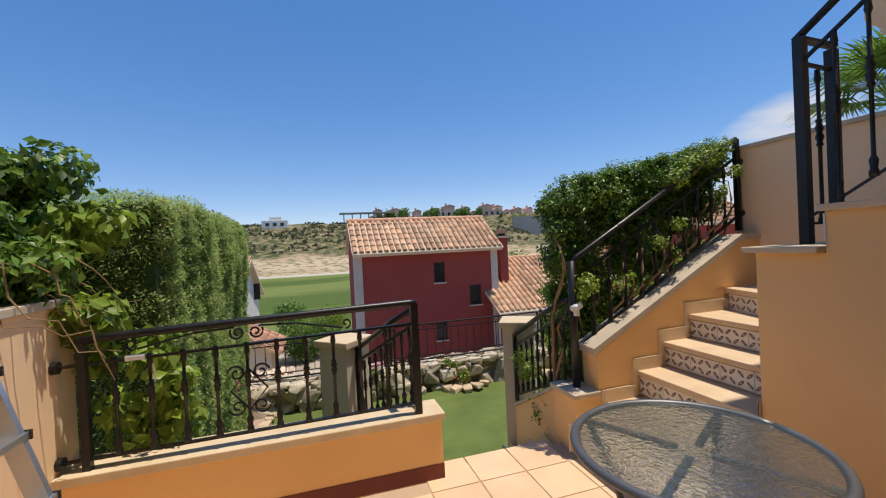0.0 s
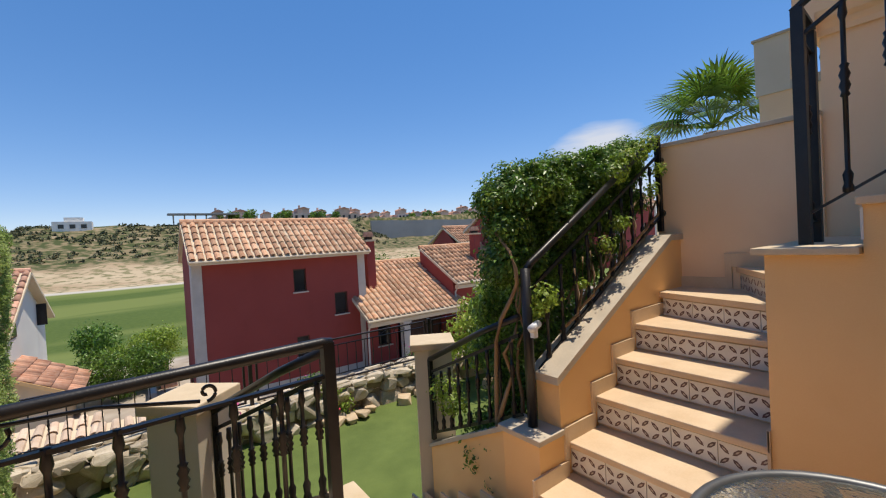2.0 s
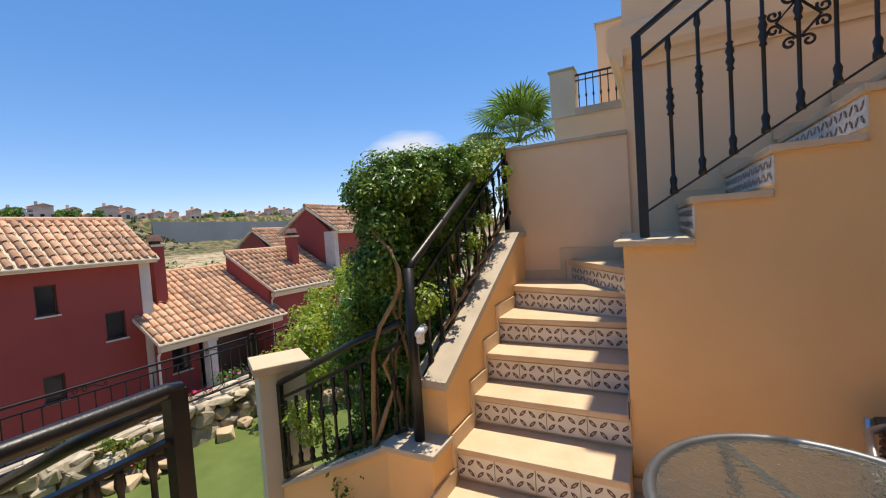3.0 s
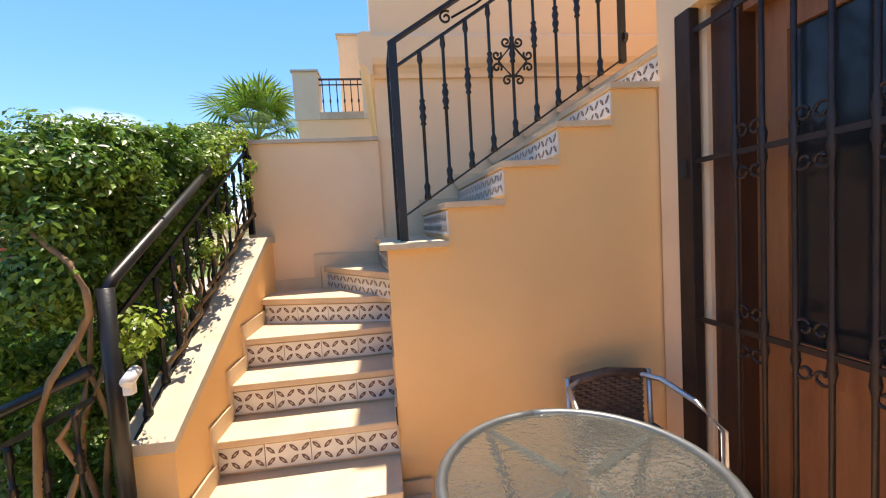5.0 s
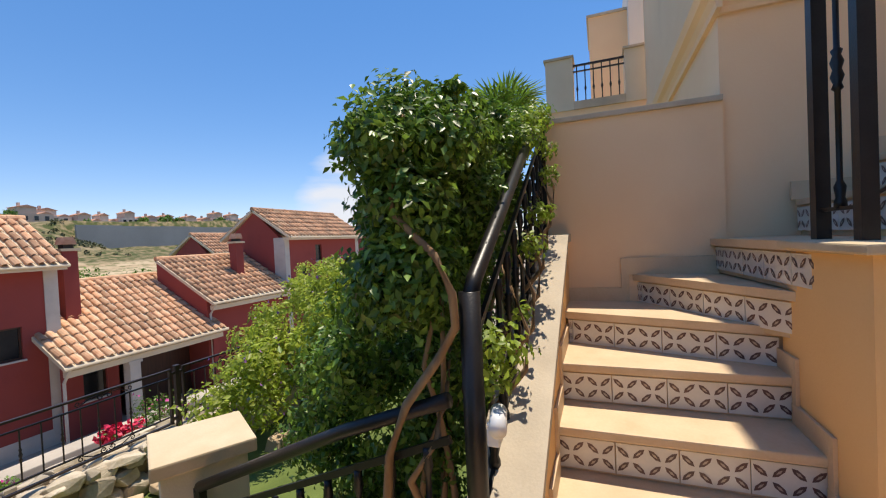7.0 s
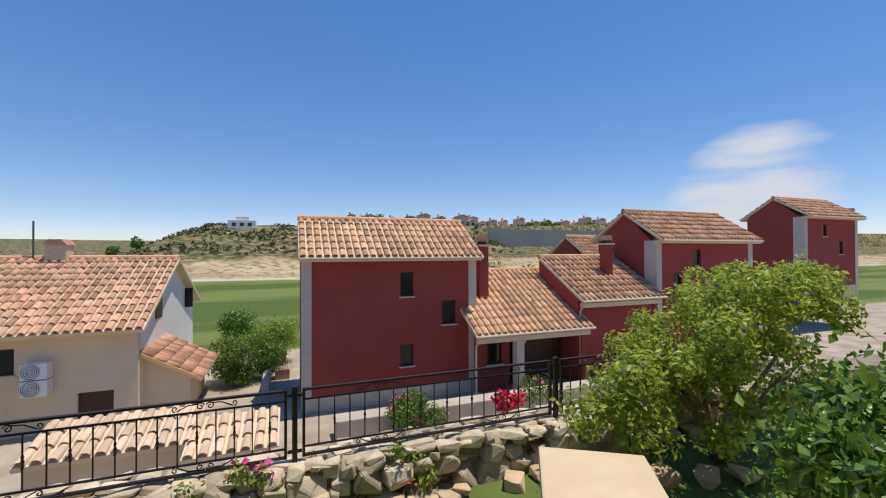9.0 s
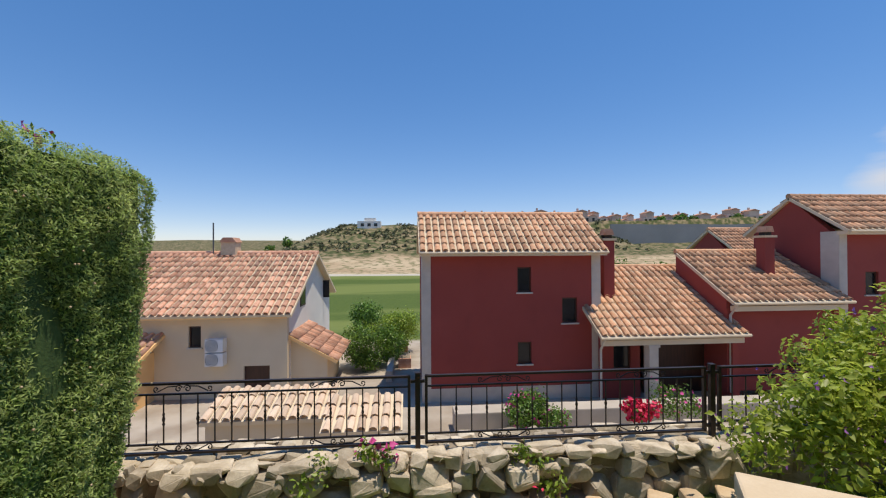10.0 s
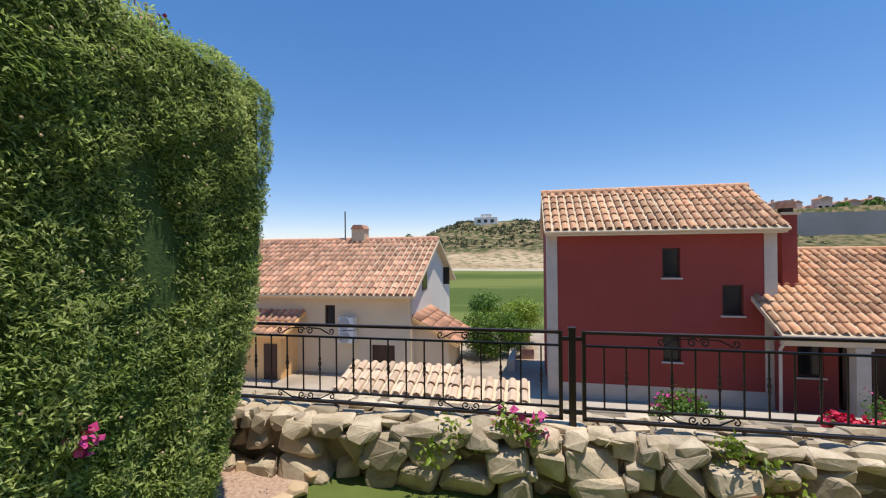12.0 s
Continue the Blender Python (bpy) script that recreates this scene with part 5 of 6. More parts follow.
def fence_panel(x0, x1):
    y = FENCE_Y
    t = part("top_rail", boxed(x0, x1, y - 0.018, y + 0.018, 0.208, 0.228, bevel=0.004), RUSTY, FENCE)
    part("upper_bar", boxed(x0, x1, y - 0.009, y + 0.009, 0.124, 0.137), RUSTY, t)
    part("lower_bar", boxed(x0, x1, y - 0.009, y + 0.009, -0.285, -0.272), RUSTY, t)
    part("bottom_rail", boxed(x0, x1, y - 0.016, y + 0.016, -0.362, -0.342, bevel=0.003), RUSTY, t)
    for x in (x0 + 0.009, x1 - 0.009):
        part("stile", boxed(x - 0.012, x + 0.012, y - 0.016, y + 0.016, -0.362, 0.228), RUSTY, t)
    n = round((x1 - x0) / 0.138)
    pts = [(x0 + (x1 - x0) * (i + 1) / n, y, -0.28) for i in range(n - 1)]
    made = {}
    for i, p in enumerate(pts):
        k = i % 2
        if k not in made:
            prof = [(0, 0.006), (0.15, 0.006), (0.165, 0.011), (0.18, 0.007), (0.205, 0.013), (0.23, 0.007), (0.245, 0.011), (0.26, 0.006), (0.412, 0.006)] if k else [(0, 0.006), (0.412, 0.006)]
            made[k] = mesh_of("baluster", tube(bmesh.new(), [(0, 0, z) for z, _ in prof], [r for _, r in prof], 6), RUSTY)
        ob = new("baluster", made[k])
        ob.parent = t
        ob.location = Vector(p) - world_of(t).translation
    for z in (0.173, -0.313):
        for f in (0.27, 0.76):
            c = x0 + (x1 - x0) * f
            s = 1 if z > 0 else -1
            pieces = [scroll_pts(-0.035, 0, 0.03, 0.3, 1.3, 1, s), scroll_pts(0.035, 0, 0.03, 0.3, 1.3, -1, s),
                      [(-0.05, 0.022 * s), (-0.12, 0.018 * s), (-0.20, -0.022 * s)], [(0.05, 0.022 * s), (0.12, 0.018 * s), (0.20, -0.022 * s)],
                      scroll_pts(-0.21, 0, 0.024, -1.6, 1.0, -1, s, 12), scroll_pts(0.21, 0, 0.024, -1.6, 1.0, 1, s, 12)]
            scroll(t, (c, y, z), (1, 0, 0), pieces, 0.005, RUSTY)
    part("foot", boxed((x0 + x1) / 2 - 0.35, (x0 + x1) / 2 - 0.335, y - 0.008, y + 0.008, TOP_Z - 0.04, -0.35), RUSTY, t)
    return t


def fence_post(x):
    t = part("post", boxed(x - 0.022, x + 0.022, FENCE_Y - 0.022, FENCE_Y + 0.022, TOP_Z - 0.06, 0.242, bevel=0.003), RUSTY, FENCE)
    part("cap", boxed(x - 0.026, x + 0.026, FENCE_Y - 0.026, FENCE_Y + 0.026, 0.242, 0.252, bevel=0.003), RUSTY, t)
    for z in (0.175, -0.31):
        part("clip", boxed(x - 0.06, x + 0.06, FENCE_Y - 0.012, FENCE_Y + 0.012, z - 0.012, z + 0.012), RUSTY, t)
    return t


for x in (-0.66, 2.035, 4.732, 7.43):
    fence_post(x)
for a, b in ((-0.59, 1.97), (2.10, 4.667), (4.797, 7.365)):
    fence_panel(a, b)


def bed_stone(x, y, w, d, h, k):
    ob = new("bed_stone", BED[k % 4])
    ob.matrix_world = Matrix.Translation((x, y, LAWN_Z + h * 0.3)) @ pose(0, 0, 0, 0, 0, 40 * k) @ Matrix.Diagonal((w, d, h, 1))
    return tagged(ob, "smooth sandy stone edging the planting bed", "stone", "bed edging stones")


SAND = material("sandy_stone", (0.50, 0.36, 0.22), (0.62, 0.48, 0.32), 0.9, 7, 60, 0.4, vary=0.15)
BED = [rock_me(40 + k, SAND) for k in range(4)]
solid("planting_bed", boxed(2.85, 3.5, 7.72, 8.0, LAWN_Z, LAWN_Z + 0.03), EARTH, "small dark earth bed with a young rose", "planting bed")
for k, (x, y, w) in enumerate(((2.88, 7.80, 0.2), (2.98, 7.70, 0.22), (3.14, 7.66, 0.2), (3.30, 7.68, 0.24), (3.46, 7.78, 0.2), (3.52, 7.9, 0.16), (4.0, 7.72, 0.26), (4.3, 7.74, 0.22), (4.62, 7.70, 0.26), (5.35, 7.25, 0.34), (5.75, 7.1, 0.30), (6.1, 7.0, 0.3))):
    bed_stone(x, y, w, w * 0.75, w * 0.55, k)
solid("gravel_bed", boxed(-0.9, 0.26, 6.9, 8.0, LAWN_Z, LAWN_Z + 0.015), GRAVEL, "pink gravel bed beside the hedge", "gravel")
for k, (x, y, w) in enumerate(((0.24, 7.50, 0.17), (0.27, 7.68, 0.16), (0.26, 7.86, 0.15), (-0.30, 7.90, 0.16))):
    bed_stone(x, y, w, w * 0.8, w * 0.6, k + 2)


# ---- planting ----
def shell_box(n, lo, hi, faces, seed, radius=0.25):
    """Points and outward normals on a rounded box: faces is a list of (axis, sign, share)."""
    g = np.random.default_rng(seed)
    lo, hi = np.array(lo), np.array(hi)
    ps, ns = [], []
    for ax, sg, share in faces:
        k = int(n * share)
        p = g.uniform(lo, hi, (k, 3))
        p[:, ax] = hi[ax] if sg > 0 else lo[ax]
        nn = np.zeros((k, 3))
        nn[:, ax] = sg
        c = np.clip(p, lo + radius, hi - radius)
        d = p - c
        ln = np.linalg.norm(d, axis=1, keepdims=True)
        q = np.where(ln > 1e-6, c + d / np.maximum(ln, 1e-6) * np.minimum(ln, radius), p)
        nn = np.where(ln > 1e-6, d / np.maximum(ln, 1e-6), nn)
        ps.append(q), ns.append(nn)
    return np.concatenate(ps), np.concatenate(ns)


def lumps(p, nrm, scale, amp, seed):
    k = np.zeros(len(p))
    g = np.random.default_rng(seed)
    for _ in range(7):
        k += np.sin(p @ g.normal(0, scale * 1.6, 3) + g.uniform(0, 6.3)) * 0.3
    return p + nrm * (k * amp)[:, None], k


def hedge():
    lo, hi = (-2.1, 4.62, LAWN_Z), (0.11, 7.74, 1.94)
    t = thing("hedge", (-0.9, 6.1, LAWN_Z), "tall clipped dark green conifer hedge", "hedge")
    # solid filler behind the sprays, painted dark for the shade between them
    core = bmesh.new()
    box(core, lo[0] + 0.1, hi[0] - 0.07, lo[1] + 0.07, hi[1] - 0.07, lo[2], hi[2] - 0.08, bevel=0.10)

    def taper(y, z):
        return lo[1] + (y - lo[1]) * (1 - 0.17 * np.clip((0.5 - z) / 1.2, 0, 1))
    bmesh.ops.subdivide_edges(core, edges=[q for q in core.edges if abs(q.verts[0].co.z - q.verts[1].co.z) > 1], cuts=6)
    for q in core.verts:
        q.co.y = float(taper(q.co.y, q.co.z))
    part("core", core, CONIFER_SHADE, t)
    p, n = shell_box(210000, lo, hi, ((0, 1, 0.62), (1, -1, 0.14), (1, 1, 0.10), (2, 1, 0.14)), 3, 0.22)
    p, k = lumps(p, n, 1.6, 0.035, 3)
    p, k = lumps(p, n, 7.0, 0.030, 5)
    p, k = lumps(p, n, 16.0, 0.016, 9)
    g = np.random.default_rng(7)
    p = p - n * g.uniform(0, 0.05, (len(p), 1))
    p[:, 1] = taper(p[:, 1], p[:, 2])
    n2 = n * 0.5
    v, f = leaf_cloud(p, n2 + np.array([0.1, 0, 0.75]), 0.029, 0.55, 8, 3.3, -0.5)
    tagged(raw("foliage", v, f, CONIFER, t), "fine dark green sprays", kind="stuff")
    p, n = shell_box(150, lo, hi, ((0, 1, 1.0),), 13, 0.22)
    bm = bmesh.new()
    for q, m in zip(p, n):
        bmesh.ops.create_icosphere(bm, subdivisions=1, radius=0.007, matrix=Matrix.Translation((q + m * 0.035).tolist()))
    tagged(part("cone", bm, SAND, t, "small pale cones"), kind="stuff")
    return t


hedge()


def blob_points(balls, n, seed, fill=0.35):
    """Points on and in many overlapping balls (x, y, z, r, squash)."""
    g = np.random.default_rng(seed)
    w = np.array([b[3] ** 2 for b in balls])
    pick = g.choice(len(balls), n, p=w / w.sum())
    d = g.normal(0, 1, (n, 3))
    d /= np.linalg.norm(d, axis=1, keepdims=True)
    b = np.array([bb[:3] for bb in balls])[pick]
    r = np.array([bb[3] for bb in balls])[pick][:, None] * (1 - fill * g.uniform(0, 1, (n, 1)) ** 1.5) * (1 + 0.14 * g.normal(0, 1, (n, 1)))
    return b + d * r * np.array([1, 1, 0.85]), d


def creeper():
    t = thing("creeper", (3.3, 4.35, LAWN_Z), "dense green creeper grown over the stair railing", "climbing plant")
    g = random.Random(5)
    balls = []
    for i in range(62):
        x = 2.70 + 1.55 * g.random()
        f = (x - 2.7) / 1.55
        top = 1.86 + 0.34 * f
        low = 1.25 + 0.65 * f
        z = low + (top - low) * g.random() ** 0.7 - 0.10
        balls.append((x, 4.33 + g.uniform(-0.15, 0.13), z, g.uniform(0.06, 0.18)))
    for i in range(14):
        x = 2.75 + 1.5 * i / 13
        balls.append((x, 4.29 + g.uniform(-0.05, 0.08), 1.76 + 0.22 * (x - 2.7) + g.uniform(-0.03, 0.05), 0.155))
    for i in range(18):
        x = 2.66 + 0.7 * g.random()
        balls.append((x, 4.30 + g.uniform(-0.14, 0.13), 1.76 + g.uniform(-0.12, 0.12), g.uniform(0.05, 0.11)))
    for i in range(30):
        x = 2.72 + 1.45 * g.random()
        q, d = Vector((x, 4.29 + g.uniform(-0.14, 0.14), 1.84 + 0.21 * (x - 2.7))), Vector((g.uniform(-0.6, 0.5), g.uniform(-0.6, 0.6), g.uniform(-0.3, 0.7))).normalized()
        balls += [(*(q + d * 0.032 * k - Vector((0, 0, 0.005 * k * k))), 0.026) for k in range(1, 4)]
    p, n = blob_points(balls, 88000, 6, 0.55)
    keep = ~((p[:, 1] < 4.14) & (p[:, 2] < 1.38 + 0.56 * (p[:, 0] - 2.65))) & (p[:, 1] < 4.43 + 0.05 * np.sin(p[:, 0] * 17 + p[:, 2] * 23))
    p, n = p[keep], n[keep]
    v, f = leaf_cloud(p, n + np.array([0, 0, 0.5]), 0.030, 0.6, 9, 1.9, 0.25)
    tagged(raw("foliage", v, f, LEAF, t), "glossy green leaves", kind="stuff")
    low = []
    for i in range(30):
        x = 2.68 + 1.5 * g.random()
        f = (x - 2.68) / 1.5
        low.append((x, 4.42 + g.uniform(-0.06, 0.16), g.uniform(-0.2 + 0.7 * f, 1.3 + 0.5 * f), g.uniform(0.10, 0.18)))
    for i in range(56):
        x = 2.8 + 1.4 * g.random()
        low.append((x, 4.29 + g.uniform(-0.06, 0.12), 0.74 + 0.56 * (x - 2.73) + g.uniform(-0.05, 0.58), g.uniform(0.07, 0.13)))
    for i in range(34):
        low.append((2.86 + g.uniform(0, 0.55), 4.55 + g.uniform(-0.1, 0.28), g.uniform(-0.65, 1.1), g.uniform(0.12, 0.2)))
    p, n = blob_points(low, 62000, 16, 0.8)
    v, f = leaf_cloud(p, n, 0.030, 0.8, 19, 1.8, 0.3)
    tagged(raw("lower_foliage", v, f, LEAF, t), kind="stuff")
    tufts = [(2.74, 4.02, 1.17, 0.085), (2.70, 4.03, 1.10, 0.05), (3.38, 4.02, 1.42, 0.07), (3.52, 4.0, 1.56, 0.06), (3.95, 4.0, 1.78, 0.06), (2.76, 5.0, 0.42, 0.12), (2.72, 4.85, 0.35, 0.10), (3.1, 4.02, 1.2, 0.04), (3.60, 4.06, 1.90, 0.09), (3.75, 4.08, 2.0, 0.10), (3.9, 4.05, 2.06, 0.09), (4.05, 4.06, 2.14, 0.08), (4.12, 4.02, 1.95, 0.06)]
    p, n = blob_points(tufts, 2600, 26, 0.6)
    v, f = leaf_cloud(p, n + np.array([0, -0.3, 0.5]), 0.027, 0.5, 29, 1.7, 0.2)
    tagged(raw("young_foliage", v, f, LEAFY, t), "bright young leaves", kind="stuff")
    part("stem", tube(bmesh.new(), [(2.70, 4.40, LAWN_Z), (2.68, 4.38, 0.1), (2.66, 4.34, 0.62), (2.64, 4.30, 0.90), (2.63, 4.24, 1.04), (2.62, 4.14, 1.17), (2.615, 4.09, 1.25), (2.615, 4.095, 1.33), (2.62, 4.135, 1.42), (2.63, 4.195, 1.475), (2.64, 4.255, 1.53), (2.65, 4.265, 1.60), (2.68, 4.24, 1.70), (2.74, 4.26, 1.82)], [0.018, 0.016, 0.014, 0.012, 0.012, 0.0115, 0.011, 0.011, 0.010, 0.0095, 0.009, 0.008, 0.007, 0.005], 9), BARK, t, "twisted pale brown stem", smooth=True)
    part("stem", tube(bmesh.new(), [(2.66, 4.34, 0.4), (2.65, 4.25, 0.60), (2.66, 4.20, 0.72), (2.64, 4.24, 0.84), (2.66, 4.17, 0.95), (2.70, 4.16, 1.1), (2.76, 4.18, 1.3)], [0.014, 0.013, 0.012, 0.011, 0.010, 0.008, 0.006], 8), BARK, t, smooth=True)
    for k in range(15):
        x = 2.72 + 0.1 * k + g.uniform(-0.03, 0.03)
        z0 = 0.0 + 0.5 * (x - 2.7)
        pts, q = [], Vector((x, 4.24 + g.uniform(-0.05, 0.1), z0))
        for j in range(8):
            pts.append(q.copy())
            q += Vector((g.uniform(-0.05, 0.09), g.uniform(-0.05, 0.05), g.uniform(0.12, 0.2)))
        part("stem", tube(bmesh.new(), pts, [0.016 - 0.0014 * j for j in range(8)], 7), BARK, t, smooth=True)
    for k in range(7):
        x = 2.95 + 0.17 * k
        z = 0.76 + 0.56 * (x - 2.73) + 0.05
        pts = [(x, 4.08, z), (x + 0.06, 4.0, z + 0.10), (x + 0.05 + g.uniform(0, 0.05), 3.99, z + 0.22), (x + 0.12, 4.05, z + 0.36)]
        part("stem", tube(bmesh.new(), pts, [0.010, 0.009, 0.008, 0.005], 6), BARK, t, smooth=True)
    return t


creeper()


def wall_creeper():
    t = thing("wall_creeper", (-0.5, 3.8, 1.31), "leafy creeper spilling over the side wall", "climbing plant")
    g = random.Random(8)
    balls = [(-0.44 + g.uniform(-0.28, 0.16), g.uniform(3.5, 4.6), 1.36 + g.uniform(0, 0.62), g.uniform(0.13, 0.2)) for _ in range(34)]
    p, n = blob_points(balls, 12000, 31, 0.5)
    v, f = leaf_cloud(p, n + np.array([0.2, -0.2, 0.3]), 0.06, 0.6, 32, 1.7, 0.3)
    raw_ob = raw("foliage", v, f, LEAF, t)
    tagged(raw_ob, "mixed green leaves", kind="stuff")
    balls = [(-0.30 + g.uniform(-0.1, 0.25), 4.25 + g.uniform(-0.1, 0.2), g.uniform(0.95, 1.75), g.uniform(0.07, 0.13)) for _ in range(18)]
    balls += [(g.uniform(-0.15, 0.28), 4.22 + g.uniform(0, 0.12), g.uniform(0.5, 1.05), 0.09) for _ in range(16)]
    p, n = blob_points(balls, 1350, 33, 0.6)
    v, f = leaf_cloud(p, n + np.array([0.2, -0.4, 0.3]), 0.085, 0.6, 34, 1.8, 0.4)
    tagged(raw("hanging_foliage", v, f, LEAFY, t), "pale hanging leaves", kind="stuff")
    for k in range(9):
        q = Vector((-0.5 + g.uniform(-0.1, 0.3), 4.2 + g.uniform(-0.5, 0.12), 1.5))
        pts = []
        for j in range(8):
            pts.append(q.copy())
            q += Vector((g.uniform(0.0, 0.09), g.uniform(-0.02, 0.05), g.uniform(-0.15, 0.02)))
        part("twig", tube(bmesh.new(), pts, [0.005 - 0.0004 * j for j in range(8)], 5), BARK, t)
    return t


wall_creeper()


def shrub():
    t = thing("flowering_shrub", (6.3, 7.35, LAWN_Z), "bright green shrub with small purple flowers", "shrub")
    g = random.Random(12)
    balls = []
    for _ in range(95):
        a, r = g.uniform(0, math.tau), g.random() ** 0.5
        x, y = 6.3 + 1.75 * r * math.cos(a), 7.32 + 0.66 * r * math.sin(a)
        zt = 1.2 - 0.66 * max(0, 6.3 - x) - 0.1 * r
        balls.append((x, y, zt - (zt + 0.28) * g.random() ** 1.6 if zt > -0.1 else zt, g.uniform(0.11, 0.27)))
    p, n = blob_points(balls, 25000, 41, 0.5)
    v, f = leaf_cloud(p, n + np.array([0, 0, 0.4]), 0.066, 0.8, 42, 2.0, 0.1)
    tagged(raw("foliage", v, f, SHRUB_LEAF, t), "small bright leaves", kind="stuff")
    p, n = blob_points(balls, 420, 43, 0.0)
    v, f = leaf_cloud(p + n * 0.03, n, 0.045, 0.9, 44, 1.2, 0.0)
    tagged(raw("blossom", v, f, PETAL_P, t), "small purple flowers", kind="stuff")
    for k in range(9):
        a = k * 0.7
        part("stem", tube(bmesh.new(), [(6.3 + 0.05 * math.cos(a), 7.35 + 0.05 * math.sin(a), LAWN_Z), (6.3 + 0.2 * math.cos(a), 7.35 + 0.15 * math.sin(a), -0.4), (6.3 + 0.9 * math.cos(a), 7.3 + 0.5 * math.sin(a), 0.25)], [0.05, 0.04, 0.015], 7), BARK, t, smooth=True)
    return t


shrub()


def small_plant(name, at, r, n, leaf, label, petal=None, npetal=0, seed=50, size=0.06):
    t = thing(name, at, label, "plant")
    g = random.Random(seed)
    balls = [(at[0] + g.uniform(-r, r) * 0.7, at[1] + g.uniform(-r, r) * 0.5, at[2] + r * g.uniform(0.3, 1.1), r * g.uniform(0.35, 0.55)) for _ in range(9)]
    p, nn = blob_points(balls, n, seed, 0.7)
    v, f = leaf_cloud(p, nn + np.array([0, 0, 0.3]), size, 0.7, seed + 1, 1.8, 0.2)
    tagged(raw("foliage", v, f, leaf, t), kind="stuff")
    if petal:
        p, nn = blob_points(balls, npetal, seed + 2, 0.1)
        v, f = leaf_cloud(p + nn * 0.02, nn, size * 1.1, 0.8, seed + 3, 1.1, 0.0)
        tagged(raw("blossom", v, f, petal, t), kind="stuff")
    part("stem", tube(bmesh.new(), [at, (at[0], at[1], at[2] + r * 0.8)], [0.02, 0.01], 6), BARK, t)
    return t


small_plant("rose_bush", (3.2, 7.86, LAWN_Z + 0.03), 0.22, 130, LEAFY, "young thin rose in the small bed", PETAL_R, 4, 60, 0.05)
small_plant("trailing_plant", (1.25, 7.9, -0.62), 0.24, 170, LEAFY, "trailing plant hanging over the stone wall", None, 0, 61, 0.05)
small_plant("trailing_plant", (1.68, 7.93, -0.46), 0.15, 140, LEAFY, "trailing plant with faded pink flowers on the wall", PETAL_M, 30, 62, 0.05)
small_plant("trailing_plant", (2.95, 7.9, -0.55), 0.16, 90, LEAFY, "thin trailing plant on the stone wall", None, 0, 63, 0.05)
small_plant("wall_flower_bush", (7.62, 14.0, -2.85), 0.36, 260, LEAF, "bougainvillea with crimson flowers behind the fence", PETAL_R, 700, 64, 0.09)
small_plant("pink_flower_bush", (5.25, 15.2, STREET + 0.1), 0.85, 6000, LEAF, "dark green bush with magenta flowers by the red house", PETAL_M, 160, 65, 0.09)
small_plant("street_bush", (9.2, 15.0, STREET + 0.4), 0.7, 900, LEAF, "low green bush on the street verge", PETAL_M, 60, 66, 0.09)
small_plant("clipped_bush", (0.4, 22.6, STREET), 1.3, 9000, LEAF, "clipped round bush with bright top beside the villa", None, 0, 67, 0.10)
small_plant("clipped_bush", (0.9, 24.5, STREET), 1.6, 8000, LEAFY, "yellow-green clipped bush behind the villa porch", None, 0, 68, 0.11)
small_plant("garden_tree", (-1.2, 36.0, -5.0), 1.9, 4000, LEAF, "grey-green tree at the golf course edge", None, 0, 69, 0.18)
small_plant("garden_tree", (19.5, 34.0, -3.5), 3.0, 4000, LEAF, "dark tree behind the red houses", None, 0, 70, 0.25)
small_plant("hedge_sprig", (-0.10, 6.99, 1.89), 0.09, 26, LEAF, "dark pink flower sprig above the hedge", PETAL_M, 10, 72, 0.03)
small_plant("hedge_flower", (0.12, 6.47, 0.05), 0.03, 5, LEAF, "single magenta flower in the hedge", PETAL_M, 26, 71, 0.035)


def palm():
    at = (9.0, 5.35, 0.0)
    t = thing("fan_palm", at, "green fan palm behind the stair wall", "palm tree")
    part("trunk", tube(bmesh.new(), [(9.0, 5.35, -1.0), (9.02, 5.33, 1.5), (9.0, 5.35, 3.1)], [0.2, 0.17, 0.15], 12), BARK, t, smooth=True)
    g = random.Random(3)
    crown = Vector((9.0, 5.35, 3.28))
    for k in range(22):
        az, el = k * 2.4, math.radians(g.uniform(-12, 75))
        d = Vector((math.cos(az) * math.cos(el), math.sin(az) * math.cos(el), math.sin(el)))
        hub = crown + d * 0.55
        side = d.cross(Vector((0, 0, 1))).normalized()
        up = side.cross(d)
        vs, fs = [], []
        for j in range(26):
            a = -1.9 + 3.8 * j / 25
            q = (d * math.cos(a) + side * math.sin(a)).normalized()
            w = q.cross(up).normalized() * 0.022
            L = 0.72 * (0.75 + 0.25 * math.cos(a))
            i = len(vs)
            tip = hub + q * L - Vector((0, 0, 0.10 + 0.10 * g.random()))
            mid = hub + q * L * 0.55 + up * 0.02
            vs += [hub, mid + w, tip, mid - w]
            fs.append((i, i + 1, i + 2, i + 3))
        fan = raw("frond", [v[:] for v in vs], fs, LEAF, t)
        part("stalk", tube(bmesh.new(), [crown - Vector((0, 0, 0.1)), hub], 0.012, 5), LEAFY, fan)
    return t


palm()


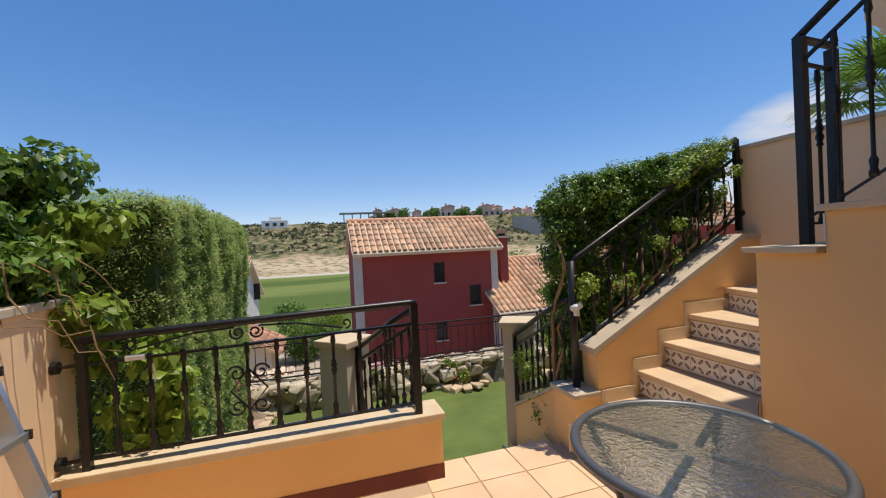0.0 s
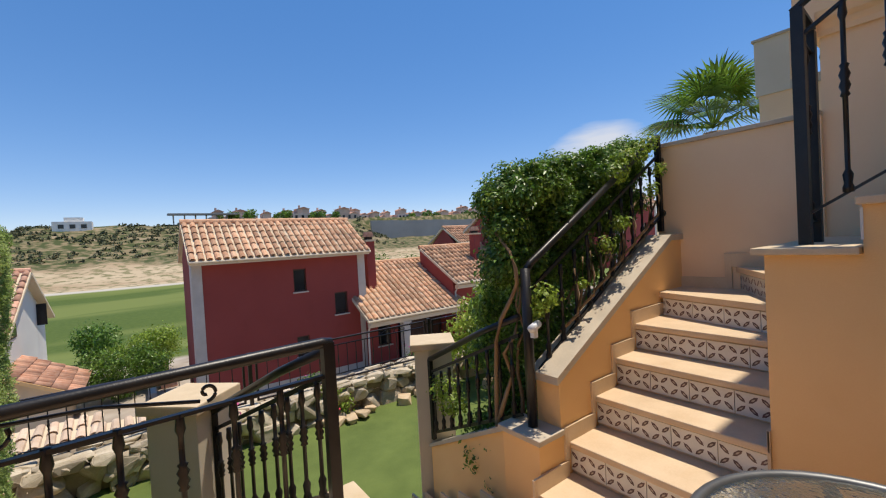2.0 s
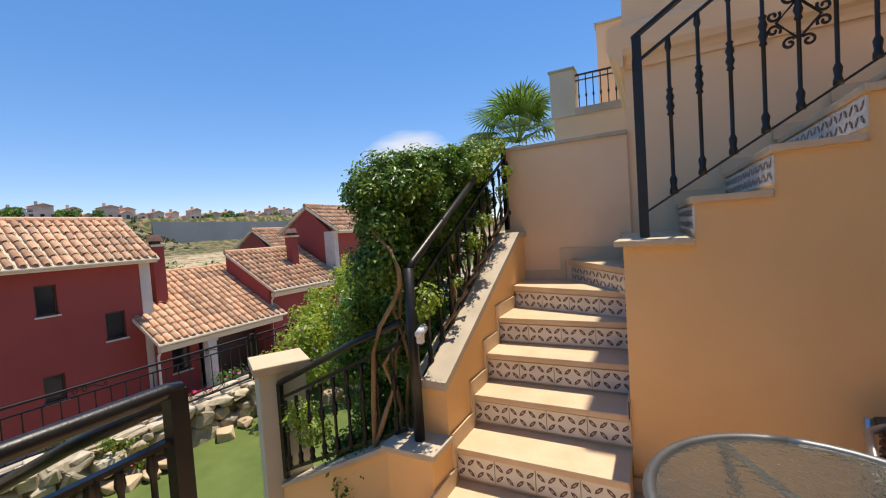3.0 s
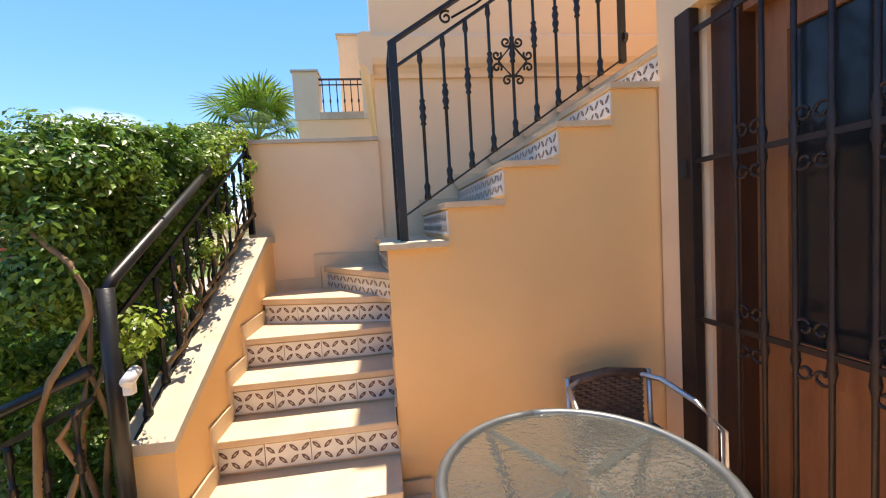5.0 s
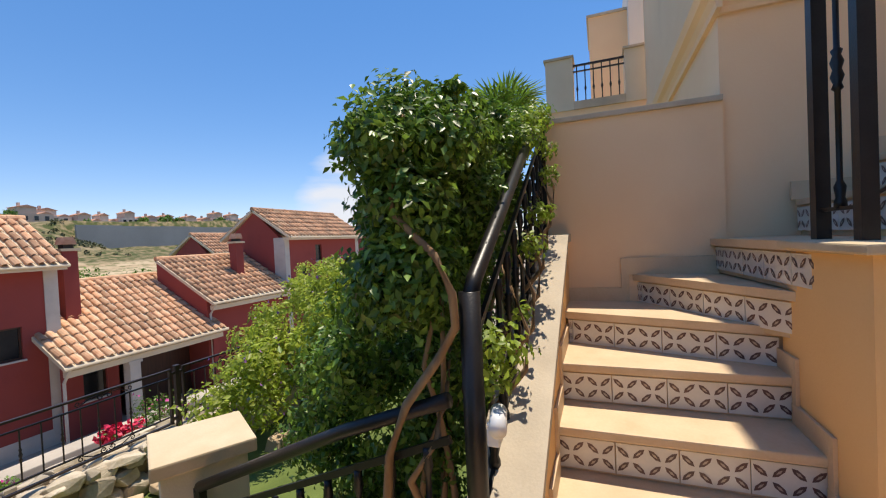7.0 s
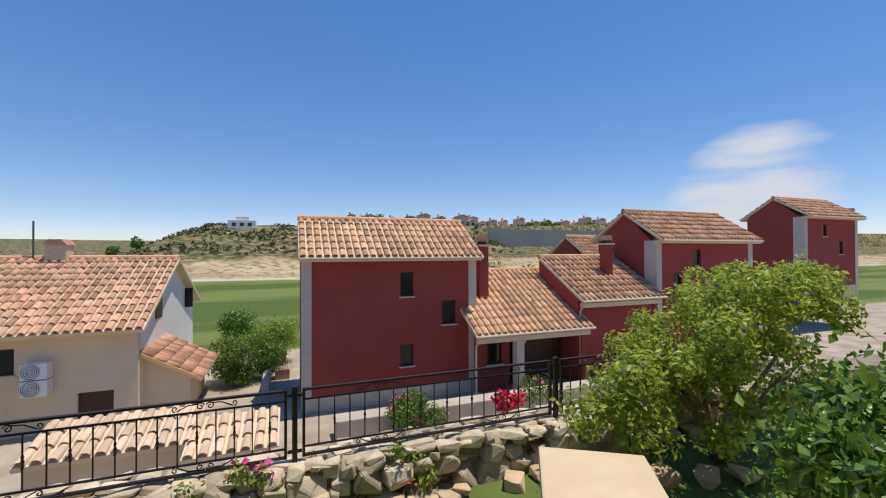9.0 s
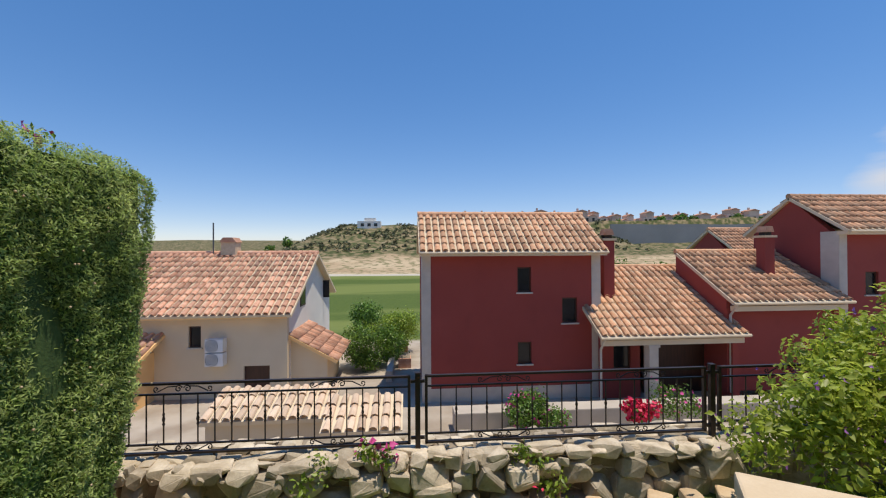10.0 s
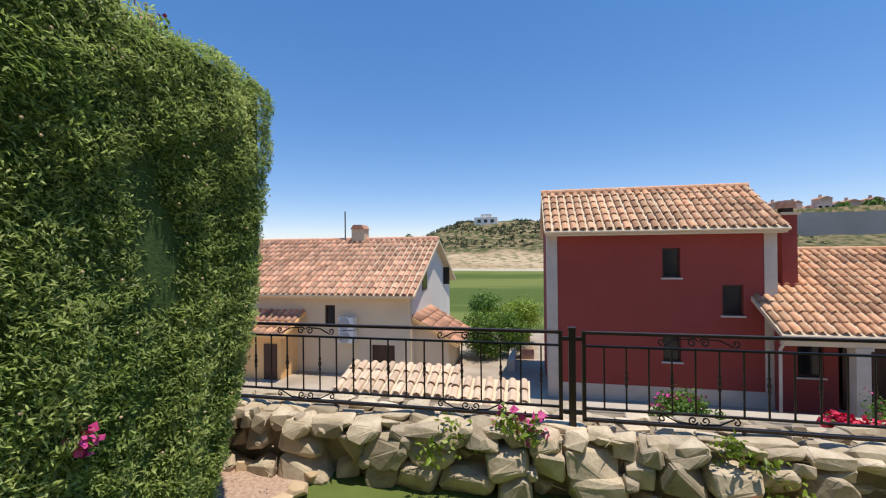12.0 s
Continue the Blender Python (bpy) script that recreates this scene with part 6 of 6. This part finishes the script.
def neighbour_terrace():
    t = thing("neighbour_house", (8.0, 3.6, LAWN_Z), "cream neighbouring house with a roof terrace", "house")
    part("wall", boxed(7.8, 10.5, -2.0, 4.38, LAWN_Z, 3.20), CREAM, t)
    part("pier", boxed(7.78, 8.15, 4.04, 4.41, 3.20, 3.92), PILLAR, t)
    part("pier", boxed(7.78, 8.15, 3.05, 3.37, 3.20, 3.90), PILLAR, t)
    for y0, y1, z in ((4.02, 4.43, 3.92), (3.03, 3.39, 3.90)):
        part("coping", boxed(7.75, 8.18, y0, y1, z, z + 0.03), COPING, t)
    part("coping", boxed(7.77, 8.0, 3.37, 4.04, 3.20, 3.31), COPING, t)
    rail = part("railing", boxed(7.9, 7.93, 3.37, 4.04, 3.84, 3.865), IRON, t, "black iron railing")
    part("lower_bar", boxed(7.9, 7.93, 3.37, 4.04, 3.27, 3.29), IRON, rail)
    part("upper_bar", boxed(7.9, 7.93, 3.37, 4.04, 3.76, 3.775), IRON, rail)
    for i in range(6):
        y = 3.44 + 0.11 * i
        part("baluster", tube(bmesh.new(), [(7.915, y, 3.28), (7.915, y, 3.48), (7.915, y, 3.52), (7.915, y, 3.56), (7.915, y, 3.84)], [0.008, 0.008, 0.017, 0.008, 0.008], 6), IRON, rail)
    part("upper_wall", boxed(9.2, 10.5, 3.2, 3.82, 3.20, 5.1), CREAM, t)
    part("upper_coping", boxed(9.17, 10.5, 3.2, 3.85, 5.1, 5.14), COPING, t)
    part("upper_wall", boxed(8.9, 10.5, -2.0, 3.22, 3.20, 5.7), WHITE, t, "white rendered upper storey")
    return t


neighbour_terrace()

# ---- floor tiles, last ----
piece_me = mesh_of("tile", boxed(0.004, 0.296, 0.004, 0.296, -0.02, 0, bevel=0.003), TILE)
floor = bpy.data.objects["floor"]
for i in range(-1, 15):
    for j in range(8):
        x, y = 1.865 - 0.3 * 6 + 0.3 * (i - 1), 3.91 - 0.3 * 7 + 0.3 * j
        if x < X_LEFT or x > 3.04 or (x > 2.3 and y > 3.8) or y + 0.3 > 4.25 or (x < 1.5 and y > 3.9):
            continue
        ob = new("tile", piece_me)
        ob.parent = floor
        ob.location = (x, y, FLOOR)
